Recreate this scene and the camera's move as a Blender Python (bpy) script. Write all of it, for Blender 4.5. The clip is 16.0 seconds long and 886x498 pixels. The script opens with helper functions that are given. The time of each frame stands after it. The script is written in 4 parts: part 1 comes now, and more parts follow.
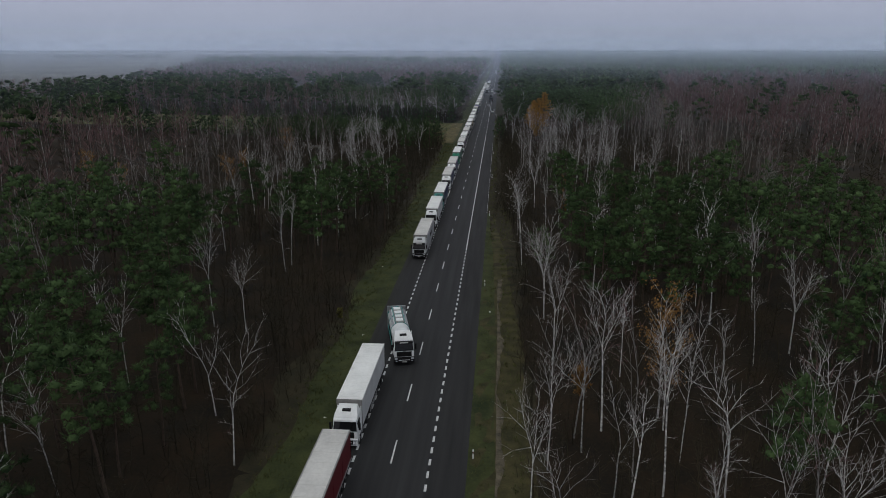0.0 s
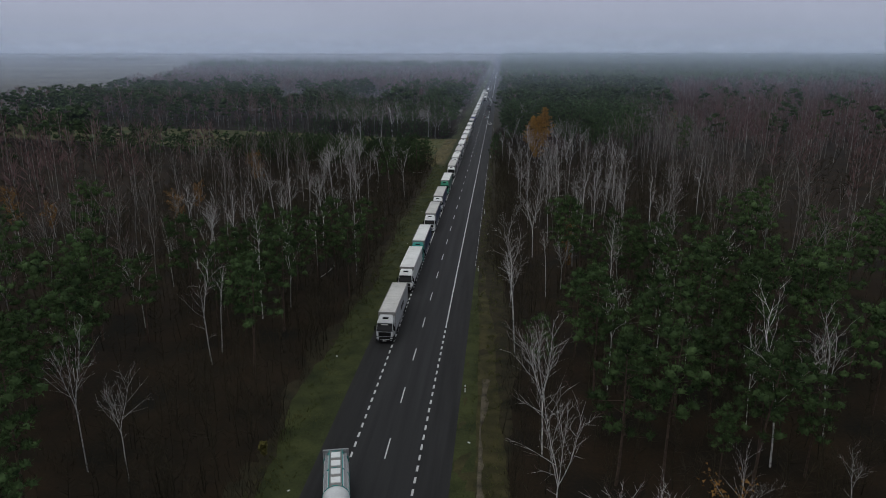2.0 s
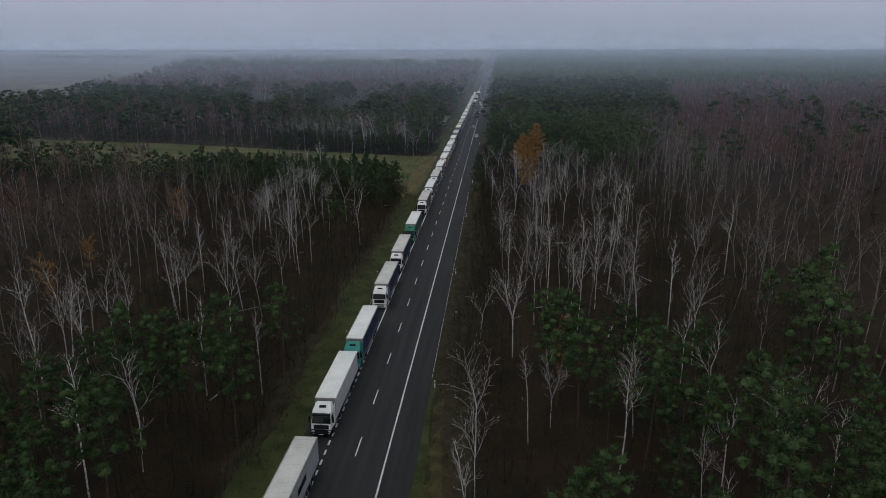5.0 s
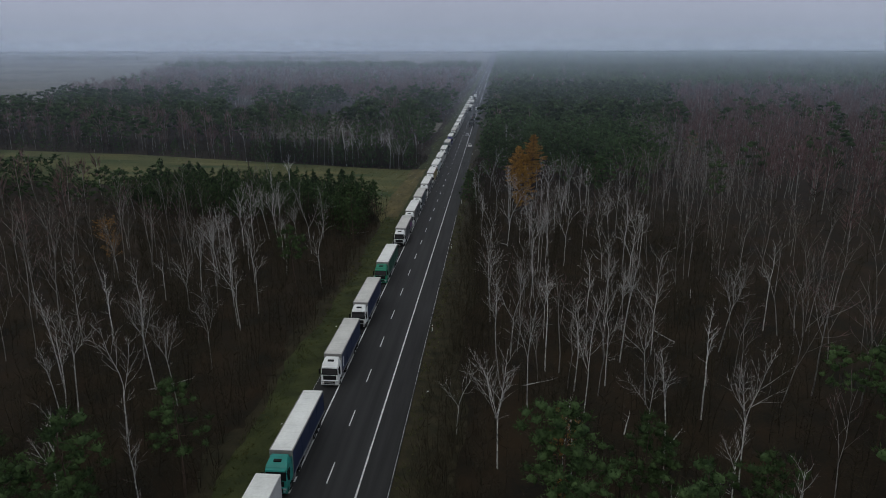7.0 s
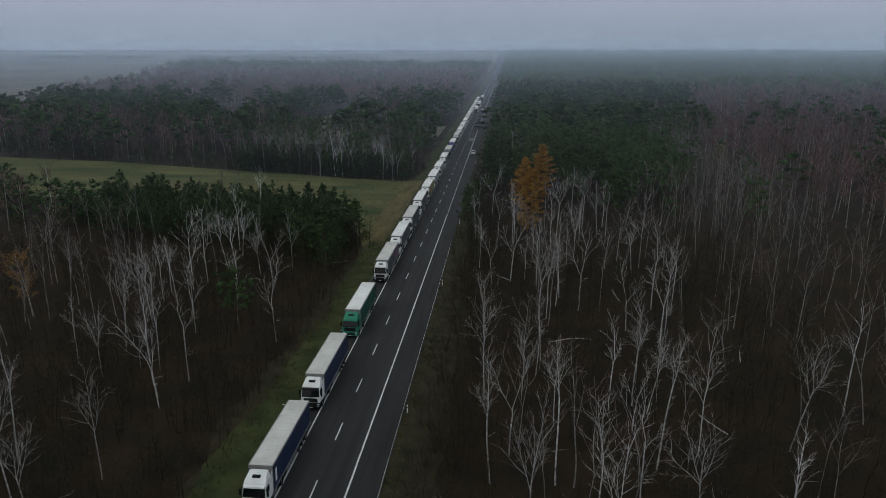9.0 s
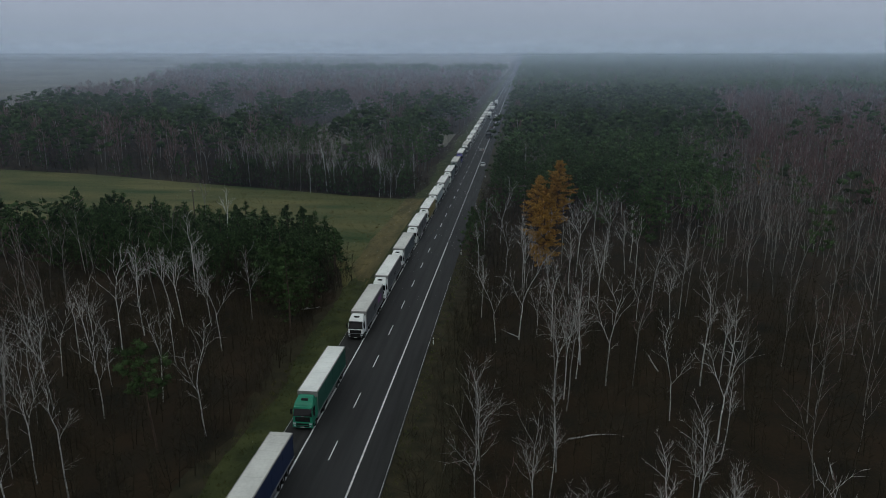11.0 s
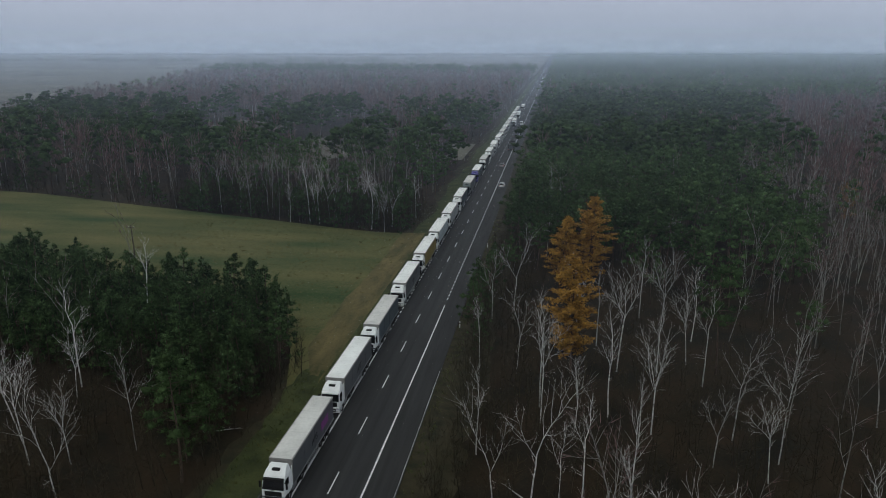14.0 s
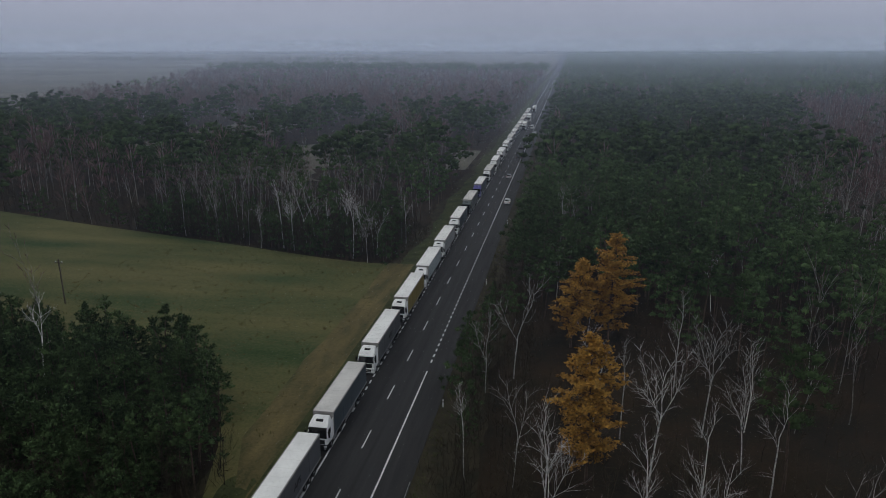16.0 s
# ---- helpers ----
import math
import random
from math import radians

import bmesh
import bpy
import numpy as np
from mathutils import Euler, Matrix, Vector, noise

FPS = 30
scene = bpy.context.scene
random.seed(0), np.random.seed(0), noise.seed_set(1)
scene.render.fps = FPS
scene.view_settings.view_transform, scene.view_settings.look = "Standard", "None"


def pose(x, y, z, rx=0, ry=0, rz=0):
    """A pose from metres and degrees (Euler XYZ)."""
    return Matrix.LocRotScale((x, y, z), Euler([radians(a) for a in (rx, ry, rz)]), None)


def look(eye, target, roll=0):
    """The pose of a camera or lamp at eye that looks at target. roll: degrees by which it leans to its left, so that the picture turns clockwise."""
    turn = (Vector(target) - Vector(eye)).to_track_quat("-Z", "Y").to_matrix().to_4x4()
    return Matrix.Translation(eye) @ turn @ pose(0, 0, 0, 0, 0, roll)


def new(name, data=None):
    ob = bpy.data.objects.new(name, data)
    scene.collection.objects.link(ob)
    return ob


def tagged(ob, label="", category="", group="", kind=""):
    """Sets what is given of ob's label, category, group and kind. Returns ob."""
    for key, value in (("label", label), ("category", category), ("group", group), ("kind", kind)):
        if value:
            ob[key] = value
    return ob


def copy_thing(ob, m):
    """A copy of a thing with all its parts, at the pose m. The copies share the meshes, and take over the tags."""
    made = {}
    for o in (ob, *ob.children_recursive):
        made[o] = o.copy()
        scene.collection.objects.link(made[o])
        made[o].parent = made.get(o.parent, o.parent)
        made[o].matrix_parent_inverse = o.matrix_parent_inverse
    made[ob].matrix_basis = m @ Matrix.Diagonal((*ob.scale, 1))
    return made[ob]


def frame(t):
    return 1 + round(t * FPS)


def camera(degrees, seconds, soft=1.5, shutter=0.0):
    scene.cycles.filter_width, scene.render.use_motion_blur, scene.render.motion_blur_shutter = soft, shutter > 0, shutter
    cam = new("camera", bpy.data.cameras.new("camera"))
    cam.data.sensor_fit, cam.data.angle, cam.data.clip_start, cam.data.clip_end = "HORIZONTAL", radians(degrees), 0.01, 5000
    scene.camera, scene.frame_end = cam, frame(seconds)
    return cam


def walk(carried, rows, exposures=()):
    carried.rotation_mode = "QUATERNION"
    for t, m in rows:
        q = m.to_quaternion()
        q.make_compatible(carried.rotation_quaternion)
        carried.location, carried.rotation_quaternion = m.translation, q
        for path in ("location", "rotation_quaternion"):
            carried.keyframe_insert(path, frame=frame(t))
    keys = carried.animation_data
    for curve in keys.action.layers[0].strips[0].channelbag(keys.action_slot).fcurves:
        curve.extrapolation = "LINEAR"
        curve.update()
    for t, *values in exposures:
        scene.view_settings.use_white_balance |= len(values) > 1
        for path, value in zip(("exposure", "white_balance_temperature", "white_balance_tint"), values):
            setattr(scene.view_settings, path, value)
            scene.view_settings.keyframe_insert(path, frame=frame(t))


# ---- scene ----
# seconds, x, y, z, pitch, roll, yaw: the road runs along y, its centre line is x = 0
cam = camera(65.0, 16.0, soft=0.9)
ROWS = [
    (0.0, 9.36, -56.12, 37.05, -16.03, 0.01, 4.56),
    (0.5, 9.66, -48.66, 37.92, -15.99, 0.02, 4.54),
    (1.0, 10.09, -41.33, 38.86, -15.94, 0.01, 4.57),
    (1.5, 10.62, -34.10, 39.84, -15.92, 0.02, 4.68),
    (2.0, 11.22, -26.95, 40.80, -15.88, -0.00, 4.65),
    (2.5, 11.87, -19.86, 41.70, -16.36, 0.02, 4.49),
    (3.0, 12.54, -12.80, 42.53, -16.29, 0.03, 4.43),
    (3.5, 13.23, -5.76, 43.27, -16.26, -0.01, 4.44),
    (4.0, 13.92, 1.27, 43.90, -16.27, -0.01, 4.40),
    (6.5, 17.02, 36.60, 45.33, -16.09, 0.11, 4.21),
    (7.0, 17.54, 43.73, 45.32, -16.10, 0.07, 4.29),
    (7.5, 18.02, 50.89, 45.24, -16.11, 0.06, 4.44),
    (8.0, 18.46, 58.07, 45.11, -16.15, 0.04, 4.60),
    (8.5, 18.87, 65.27, 44.94, -16.13, 0.02, 4.82),
    (9.0, 19.24, 72.48, 44.75, -16.16, -0.01, 5.11),
    (11.5, 20.68, 108.53, 44.05, -15.84, -0.03, 6.82),
    (12.0, 20.90, 115.68, 44.04, -15.82, -0.07, 7.20),
    (12.5, 21.10, 122.81, 44.08, -15.82, -0.09, 7.55),
    (13.0, 21.28, 129.89, 44.17, -15.87, -0.07, 8.00),
    (13.5, 21.44, 136.92, 44.30, -15.89, -0.02, 8.45),
    (14.0, 21.57, 143.90, 44.46, -15.93, 0.00, 8.88),
    (14.5, 21.67, 150.81, 44.61, -16.04, 0.02, 9.37),
    (15.0, 21.73, 157.67, 44.74, -16.06, 0.05, 9.77),
    (15.5, 21.74, 164.45, 44.80, -16.06, 0.07, 9.92),
    (16.0, 21.69, 171.16, 44.75, -16.05, 0.05, 9.92),
]
walk(cam, [(t, pose(x, y, z, 90 + pitch, roll, yaw)) for t, x, y, z, pitch, roll, yaw in ROWS],
     exposures=((0, 0.06, 6500, 10), (4.0, 0.06, 6500, 10), (7.0, 0.02, 6500, 8), (9.0, 0, 6420, 4), (12.5, -0.03, 6400, 1), (13.0, 0.05, 6400, 1), (13.5, 0.24, 6450, 2), (14.0, 0.26, 6500, 4), (14.5, -0.15, 6550, 6), (15.0, -0.05, 6550, 7), (16.0, -0.05, 6550, 10)))

# ---- light: fog under a low overcast sky ----
world = bpy.data.worlds.new("overcast")
scene.world = world
world.use_nodes = True
wt = world.node_tree
wt.nodes.clear()
w_out = wt.nodes.new("ShaderNodeOutputWorld")
w_bg = wt.nodes.new("ShaderNodeBackground")
w_sky = wt.nodes.new("ShaderNodeTexSky")
w_sky.sky_type = "NISHITA"
w_sky.sun_disc = False
w_sky.sun_elevation, w_sky.sun_rotation = radians(28), radians(200)
w_sky.air_density, w_sky.dust_density = 1.0, 4.0
w_tc = wt.nodes.new("ShaderNodeTexCoord")
w_sep = wt.nodes.new("ShaderNodeSeparateXYZ")
w_ramp = wt.nodes.new("ShaderNodeValToRGB")
w_noise = wt.nodes.new("ShaderNodeTexNoise")
w_noise.inputs["Scale"].default_value = 3.0
w_noise.inputs["Detail"].default_value = 4.0
w_map = wt.nodes.new("ShaderNodeMapping")
w_map.inputs["Scale"].default_value = (1, 1, 5)
SKY_LOW, SKY_MID, SKY_TOP = (0.335, 0.378, 0.478), (0.385, 0.415, 0.53), (0.515, 0.545, 0.53)
cr = w_ramp.color_ramp
cr.elements[0].position, cr.elements[0].color = 0.0, (*SKY_LOW, 1)
cr.elements[1].position, cr.elements[1].color = 1.0, (*SKY_TOP, 1)
cr.elements.new(0.07).color = (*SKY_MID, 1)
w_scale = wt.nodes.new("ShaderNodeMix")
w_scale.data_type, w_scale.blend_type = "RGBA", "MULTIPLY"
w_scale.inputs[0].default_value = 0.22
w_mix = wt.nodes.new("ShaderNodeMix")
w_mix.data_type, w_mix.blend_type = "RGBA", "ADD"
w_mix.inputs[0].default_value = 0.004
wt.links.new(w_tc.outputs["Generated"], w_sep.inputs[0])
wt.links.new(w_sep.outputs[2], w_ramp.inputs[0])
wt.links.new(w_tc.outputs["Generated"], w_map.inputs[0])
wt.links.new(w_map.outputs[0], w_noise.inputs[0])
wt.links.new(w_ramp.outputs[0], w_scale.inputs[6])
wt.links.new(w_noise.outputs[0], w_scale.inputs[7])
wt.links.new(w_scale.outputs[2], w_mix.inputs[6])
wt.links.new(w_sky.outputs[0], w_mix.inputs[7])
wt.links.new(w_mix.outputs[2], w_bg.inputs[0])
w_bg.inputs[1].default_value = 1.0
wt.links.new(w_bg.outputs[0], w_out.inputs[0])

sun = new("sun", bpy.data.lights.new("sun", "SUN"))
sun.data.energy, sun.data.angle, sun.data.color = 0.35, radians(40), (1.0, 0.97, 0.93)
sun.matrix_world = look((0, 0, 60), (20, 40, 0))


# ---- materials ----
def mat(name, colour, rough=0.8, metal=0.0, vary=0.25, scale=3.0, fine=40.0, bump=0.0, second=None, island=0.0, object_random=0.0, spec=0.3, stretch=None, relief=0.05):
    """A procedural surface: colour broken up at two scales, a little relief, and differences between pieces."""
    m = bpy.data.materials.new(name)
    m.use_nodes = True
    nt = m.node_tree
    b = nt.nodes["Principled BSDF"]
    b.inputs["Roughness"].default_value, b.inputs["Metallic"].default_value = rough, metal
    b.inputs["Specular IOR Level"].default_value = spec
    tc = nt.nodes.new("ShaderNodeTexCoord")
    n1, n2 = nt.nodes.new("ShaderNodeTexNoise"), nt.nodes.new("ShaderNodeTexNoise")
    n1.inputs["Scale"].default_value, n1.inputs["Detail"].default_value = scale, 5.0
    n2.inputs["Scale"].default_value, n2.inputs["Detail"].default_value = fine, 3.0
    add = nt.nodes.new("ShaderNodeMath")
    add.operation = "MULTIPLY_ADD"
    add.inputs[1].default_value = 0.45
    if stretch:
        mp = nt.nodes.new("ShaderNodeMapping")
        mp.inputs["Scale"].default_value = stretch
        nt.links.new(tc.outputs["Object"], mp.inputs[0])
        nt.links.new(mp.outputs[0], n1.inputs[0])
    else:
        nt.links.new(tc.outputs["Object"], n1.inputs[0])
    nt.links.new(tc.outputs["Object"], n2.inputs[0])
    nt.links.new(n2.outputs[0], add.inputs[0])
    nt.links.new(n1.outputs[0], add.inputs[2])
    ramp = nt.nodes.new("ShaderNodeValToRGB")
    dark = [c * (1 - vary) for c in colour]
    light = list(second) if second else [min(1, c * (1 + vary)) for c in colour]
    ramp.color_ramp.elements[0].position, ramp.color_ramp.elements[0].color = 0.48, (*dark, 1)
    ramp.color_ramp.elements[1].position, ramp.color_ramp.elements[1].color = 0.95, (*light, 1)
    nt.links.new(add.outputs[0], ramp.inputs[0])
    last = ramp.outputs[0]
    for amount, node, out in ((island, "ShaderNodeNewGeometry", "Random Per Island"), (object_random, "ShaderNodeObjectInfo", "Random")):
        if amount:
            src = nt.nodes.new(node)
            mr = nt.nodes.new("ShaderNodeMapRange")
            mr.inputs[3].default_value, mr.inputs[4].default_value = 1 - amount, 1 + amount
            hs = nt.nodes.new("ShaderNodeHueSaturation")
            nt.links.new(src.outputs[out], mr.inputs[0])
            nt.links.new(mr.outputs[0], hs.inputs["Value"])
            nt.links.new(last, hs.inputs["Color"])
            last = hs.outputs[0]
    nt.links.new(last, b.inputs["Base Color"])
    if bump:
        bp = nt.nodes.new("ShaderNodeBump")
        bp.inputs["Strength"].default_value, bp.inputs["Distance"].default_value = bump, relief
        nt.links.new(add.outputs[0], bp.inputs["Height"])
        nt.links.new(bp.outputs[0], b.inputs["Normal"])
    return m


M_ASPHALT = mat("asphalt", (0.0235, 0.0235, 0.0245), 0.75, 0, 0.42, 1.1, 25, 0.2, spec=0.3, stretch=(1, 0.025, 1))
M_SHOULDER = mat("shoulder_asphalt", (0.0215, 0.0212, 0.0218), 0.8, 0, 0.42, 1.2, 30, 0.25, spec=0.3, stretch=(1, 0.05, 1))
M_PAINT = mat("road_paint", (0.62, 0.62, 0.62), 0.6, 0, 0.3, 1.5, 20)
M_GRASS = mat("verge_grass", (0.024, 0.042, 0.009), 0.9, 0, 0.5, 0.3, 4, 0.8, (0.058, 0.066, 0.019))
M_VERGE_DRY = mat("yellowed_verge_grass", (0.030, 0.036, 0.010), 0.9, 0, 0.5, 0.5, 6, 0.9, (0.074, 0.062, 0.023))
M_FIELD = mat("meadow_grass", (0.033, 0.088, 0.013), 0.9, 0, 0.5, 0.05, 2.6, 0.9, (0.128, 0.112, 0.040), stretch=(0.5, 1.8, 1))
M_TAN = mat("dry_tan_grass", (0.066, 0.070, 0.022), 0.9, 0, 0.4, 0.25, 3, 0.8, (0.150, 0.115, 0.045), stretch=(1.5, 0.4, 1))
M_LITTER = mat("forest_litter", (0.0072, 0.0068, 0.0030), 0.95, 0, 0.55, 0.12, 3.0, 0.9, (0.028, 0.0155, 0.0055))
M_ROUGH = mat("rough_verge", (0.022, 0.024, 0.010), 0.95, 0, 0.5, 0.5, 5, 0.8, (0.045, 0.036, 0.018))
M_FARFIELD = mat("far_farmland", (0.10, 0.095, 0.075), 0.95, 0, 0.4, 0.004, 0.03, 0.0, (0.16, 0.15, 0.12))
M_GRAVEL = mat("gravel_path", (0.055, 0.048, 0.030), 0.95, 0, 0.5, 0.6, 5, 0.8, (0.16, 0.135, 0.095))
M_TUFT = mat("grass_tufts", (0.060, 0.092, 0.020), 0.9, 0, 0.3, 0.2, 5, 0.0, (0.11, 0.10, 0.038), island=0.5)
M_TUFT_DRY = mat("meadow_tufts", (0.075, 0.115, 0.028), 0.9, 0, 0.3, 0.06, 3, 0.0, (0.19, 0.135, 0.055), island=0.5)
M_BIRCH = mat("birch_bark", (0.42, 0.40, 0.38), 0.8, 0, 0.85, 1.5, 5, 0.3, (0.86, 0.84, 0.81), object_random=0.3, stretch=(1, 1, 2.5))
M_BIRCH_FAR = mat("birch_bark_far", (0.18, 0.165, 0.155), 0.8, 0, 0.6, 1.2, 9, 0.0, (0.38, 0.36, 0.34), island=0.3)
M_TWIG = mat("birch_twigs", (0.132, 0.083, 0.081), 0.9, 0, 0.3, 0.5, 5, 0.0, island=0.35)
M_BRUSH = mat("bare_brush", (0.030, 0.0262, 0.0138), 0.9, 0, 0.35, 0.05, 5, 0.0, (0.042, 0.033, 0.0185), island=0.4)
M_NEEDLE = mat("pine_needles", (0.021, 0.046, 0.021), 0.85, 0, 0.65, 0.5, 3.5, 1.0, (0.070, 0.112, 0.042), island=0.3, object_random=0.25, spec=0.1, relief=0.35)
M_PINE_BARK = mat("pine_bark", (0.075, 0.052, 0.040), 0.9, 0, 0.4, 2, 14, 0.4)
M_LARCH = mat("autumn_needles", (0.30, 0.145, 0.022), 0.8, 0, 0.35, 0.4, 4, 0.0, (0.42, 0.23, 0.04), island=0.4)
M_GOLD = mat("autumn_leaves", (0.20, 0.10, 0.025), 0.8, 0, 0.4, 0.4, 4, 0.0, (0.28, 0.15, 0.04), island=0.4)
M_YELLOW = mat("yellowing_leaves", (0.11, 0.105, 0.022), 0.8, 0, 0.4, 0.4, 4, 0.0, (0.20, 0.18, 0.05), island=0.4)
M_TYRE = mat("tyre_rubber", (0.018, 0.018, 0.018), 0.85, 0, 0.3, 8, 60, 0.2)
M_RAIL = mat("roof_edge_alloy", (0.30, 0.29, 0.28), 0.5, 0.3, 0.25, 1.0, 9)
M_RIM = mat("wheel_rim", (0.35, 0.35, 0.36), 0.45, 0.6, 0.3, 8, 60)
M_BLACK = mat("black_plastic", (0.009, 0.009, 0.0095), 0.6, 0, 0.3, 4, 40, spec=0.2)
M_CHASSIS = mat("chassis_steel", (0.022, 0.022, 0.023), 0.75, 0.0, 0.4, 3, 30)
M_GLASS = mat("dark_glass", (0.006, 0.007, 0.008), 0.08, 0, 0.1, 2, 10, spec=0.3)
M_LAMP = mat("headlamp_glass", (0.6, 0.62, 0.65), 0.12, 0.2, 0.1, 10, 60, spec=0.6)
M_RED = mat("tail_lamp", (0.35, 0.02, 0.015), 0.3, 0, 0.15, 10, 60)
M_ROOF = mat("trailer_roof", (0.82, 0.82, 0.80), 0.55, 0, 0.14, 0.35, 3.0, 0.05)
M_ROOF_DULL = mat("weathered_trailer_roof", (0.60, 0.585, 0.56), 0.65, 0, 0.18, 0.35, 3.0, 0.05)
M_POLE = mat("weathered_pole", (0.10, 0.085, 0.07), 0.9, 0, 0.4, 3, 20)
M_PLATE = mat("plain_plate", (0.6, 0.6, 0.58), 0.5, 0, 0.1, 5, 30)
PAINTS = {}


def paint(name, colour, rough=0.35):
    if name not in PAINTS:
        PAINTS[name] = mat(name, colour, rough, 0, 0.13, 0.7, 7, 0.02)
    return PAINTS[name]


WHITE = paint("white_paint", (0.82, 0.83, 0.83))


# ---- building helpers ----
def mesh_of(name, verts, faces, materials, index=None):
    """A mesh from arrays of places and triangles."""
    me = bpy.data.meshes.new(name)
    v, f = np.asarray(verts, np.float32), np.asarray(faces, np.int32)
    me.vertices.add(len(v))
    me.vertices.foreach_set("co", v.ravel())
    me.loops.add(f.size)
    me.loops.foreach_set("vertex_index", f.ravel())
    me.polygons.add(len(f))
    me.polygons.foreach_set("loop_start", np.arange(0, f.size, 3, dtype=np.int32))
    for m in materials:
        me.materials.append(m)
    if index is not None:
        me.polygons.foreach_set("material_index", np.asarray(index, np.int32))
    me.update(calc_edges=True)
    me.validate()
    return me


def part(name, bm, material, parent, label=""):
    me = bpy.data.meshes.new(name)
    bm.normal_update()
    bm.to_mesh(me)
    bm.free()
    me.materials.append(material)
    ob = new(name, me)
    ob.parent = parent
    return tagged(ob, label)


def thing(name, label, category, group="", kind="", m=None):
    ob = tagged(new(name), label, category, group, kind)
    ob.empty_display_size = 0.3
    if m is not None:
        ob.matrix_basis = m
    return ob


def box(x0, x1, y0, y1, z0, z1, bevel=0.0, bm=None):
    bm = bm or bmesh.new()
    vs = bmesh.ops.create_cube(bm, size=1)["verts"]
    for v in vs:
        v.co = Vector(((x0 + x1) / 2 + v.co.x * (x1 - x0), (y0 + y1) / 2 + v.co.y * (y1 - y0), (z0 + z1) / 2 + v.co.z * (z1 - z0)))
    if bevel:
        es = list({e for v in vs for e in v.link_edges})
        bmesh.ops.bevel(bm, geom=es, offset=bevel, segments=2, affect="EDGES", profile=0.6)
    return bm


def profile(points, x0, x1, bevel=0.0, taper=0.0):
    """A side outline of (y, z) points drawn out across x; taper narrows it towards the top."""
    bm = bmesh.new()
    top = max(p[1] for p in points)
    low = min(p[1] for p in points)
    rows = []
    for x, s in ((x0, 1), (x1, -1)):
        rows.append([bm.verts.new((x + s * taper * ((z - low) / (top - low)) ** 2, y, z)) for y, z in points])
    n = len(points)
    bm.faces.new(rows[0])
    bm.faces.new(rows[1][::-1])
    for i in range(n):
        bm.faces.new((rows[0][i], rows[1][i], rows[1][(i + 1) % n], rows[0][(i + 1) % n]))
    bmesh.ops.recalc_face_normals(bm, faces=bm.faces)
    if bevel:
        bmesh.ops.bevel(bm, geom=bm.edges[:], offset=bevel, segments=2, affect="EDGES", profile=0.6)
    return bm


def disc(r, w, x, y, z, hole=0.0, seg=18, bm=None):
    """A wheel-like ring or drum with its axle along x."""
    bm = bm or bmesh.new()
    steps = [(r * 0.94, -w / 2), (r, -w / 2 + 0.04), (r, w / 2 - 0.04), (r * 0.94, w / 2)]
    inner = [(hole, w / 2), (hole, -w / 2)] if hole else [(0.02, w / 2 - 0.03), (0.02, -w / 2 + 0.03)]
    ring = steps + inner
    rows = []
    for k in range(seg):
        a = 2 * math.pi * k / seg
        rows.append([bm.verts.new((x + q, y + p * math.cos(a), z + p * math.sin(a))) for p, q in ring])
    for k in range(seg):
        a, b = rows[k], rows[(k + 1) % seg]
        for i in range(len(ring)):
            j = (i + 1) % len(ring)
            bm.faces.new((a[i], b[i], b[j], a[j]))
    bmesh.ops.recalc_face_normals(bm, faces=bm.faces)
    return bm


def sheet(name, xs, ys, z, material, label, category, kind="structure", rough=0.0, seed=0):
    """A piece of ground between the lines xs (functions or numbers of y) at the rows ys."""
    rng = np.random.default_rng(seed)
    n, m = len(ys), len(xs)
    vs, fs = [], []
    for y in ys:
        for x in xs:
            vs.append((x(y) if callable(x) else x, y, z + rise(y) + (rng.random() - 0.5) * rough))
    for i in range(n - 1):
        for j in range(m - 1):
            a = i * m + j
            fs += [(a, a + 1, a + m + 1), (a, a + m + 1, a + m)]
    return tagged(new(name, mesh_of(name, vs, fs, [material])), label, category, "", kind)


# ---- ground, road and markings ----
def wave(a, p, s):
    return lambda y: a * (math.sin(y / p + s) + 0.6 * math.sin(y / (p * 0.37) + 2 * s) + 0.7 * noise.noise((y * 0.35, s * 5, 0)) + 0.5 * noise.noise((y * 1.1, s * 9, 1)))


def rise(y):
    """The land lifts gently towards the far ridge."""
    return 30.0 * max(0.0, (y - 1700) / 3150) ** 1.6


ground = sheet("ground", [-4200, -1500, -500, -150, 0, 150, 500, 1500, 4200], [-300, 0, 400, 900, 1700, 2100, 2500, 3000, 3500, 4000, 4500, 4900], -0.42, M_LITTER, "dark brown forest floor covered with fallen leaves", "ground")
far_fields = sheet("ground", [lambda y: -4100, lambda y: -1500, lambda y: float(np.interp(y, [250, 520, 614, 874, 1440], [-325, -300, -338, -420, -620]))], [250, 420, 520, 614, 740, 874, 1200, 1440], -0.36, M_FARFIELD, "pale flat farmland beyond the woods", "field")
far_fields_2 = sheet("ground", [-4100, -1500, -600, -16], [1440, 1700, 2100, 2500, 3000, 3500, 4000, 4500, 4850], -0.36, M_FARFIELD, "pale flat farmland fading into fog", "field")


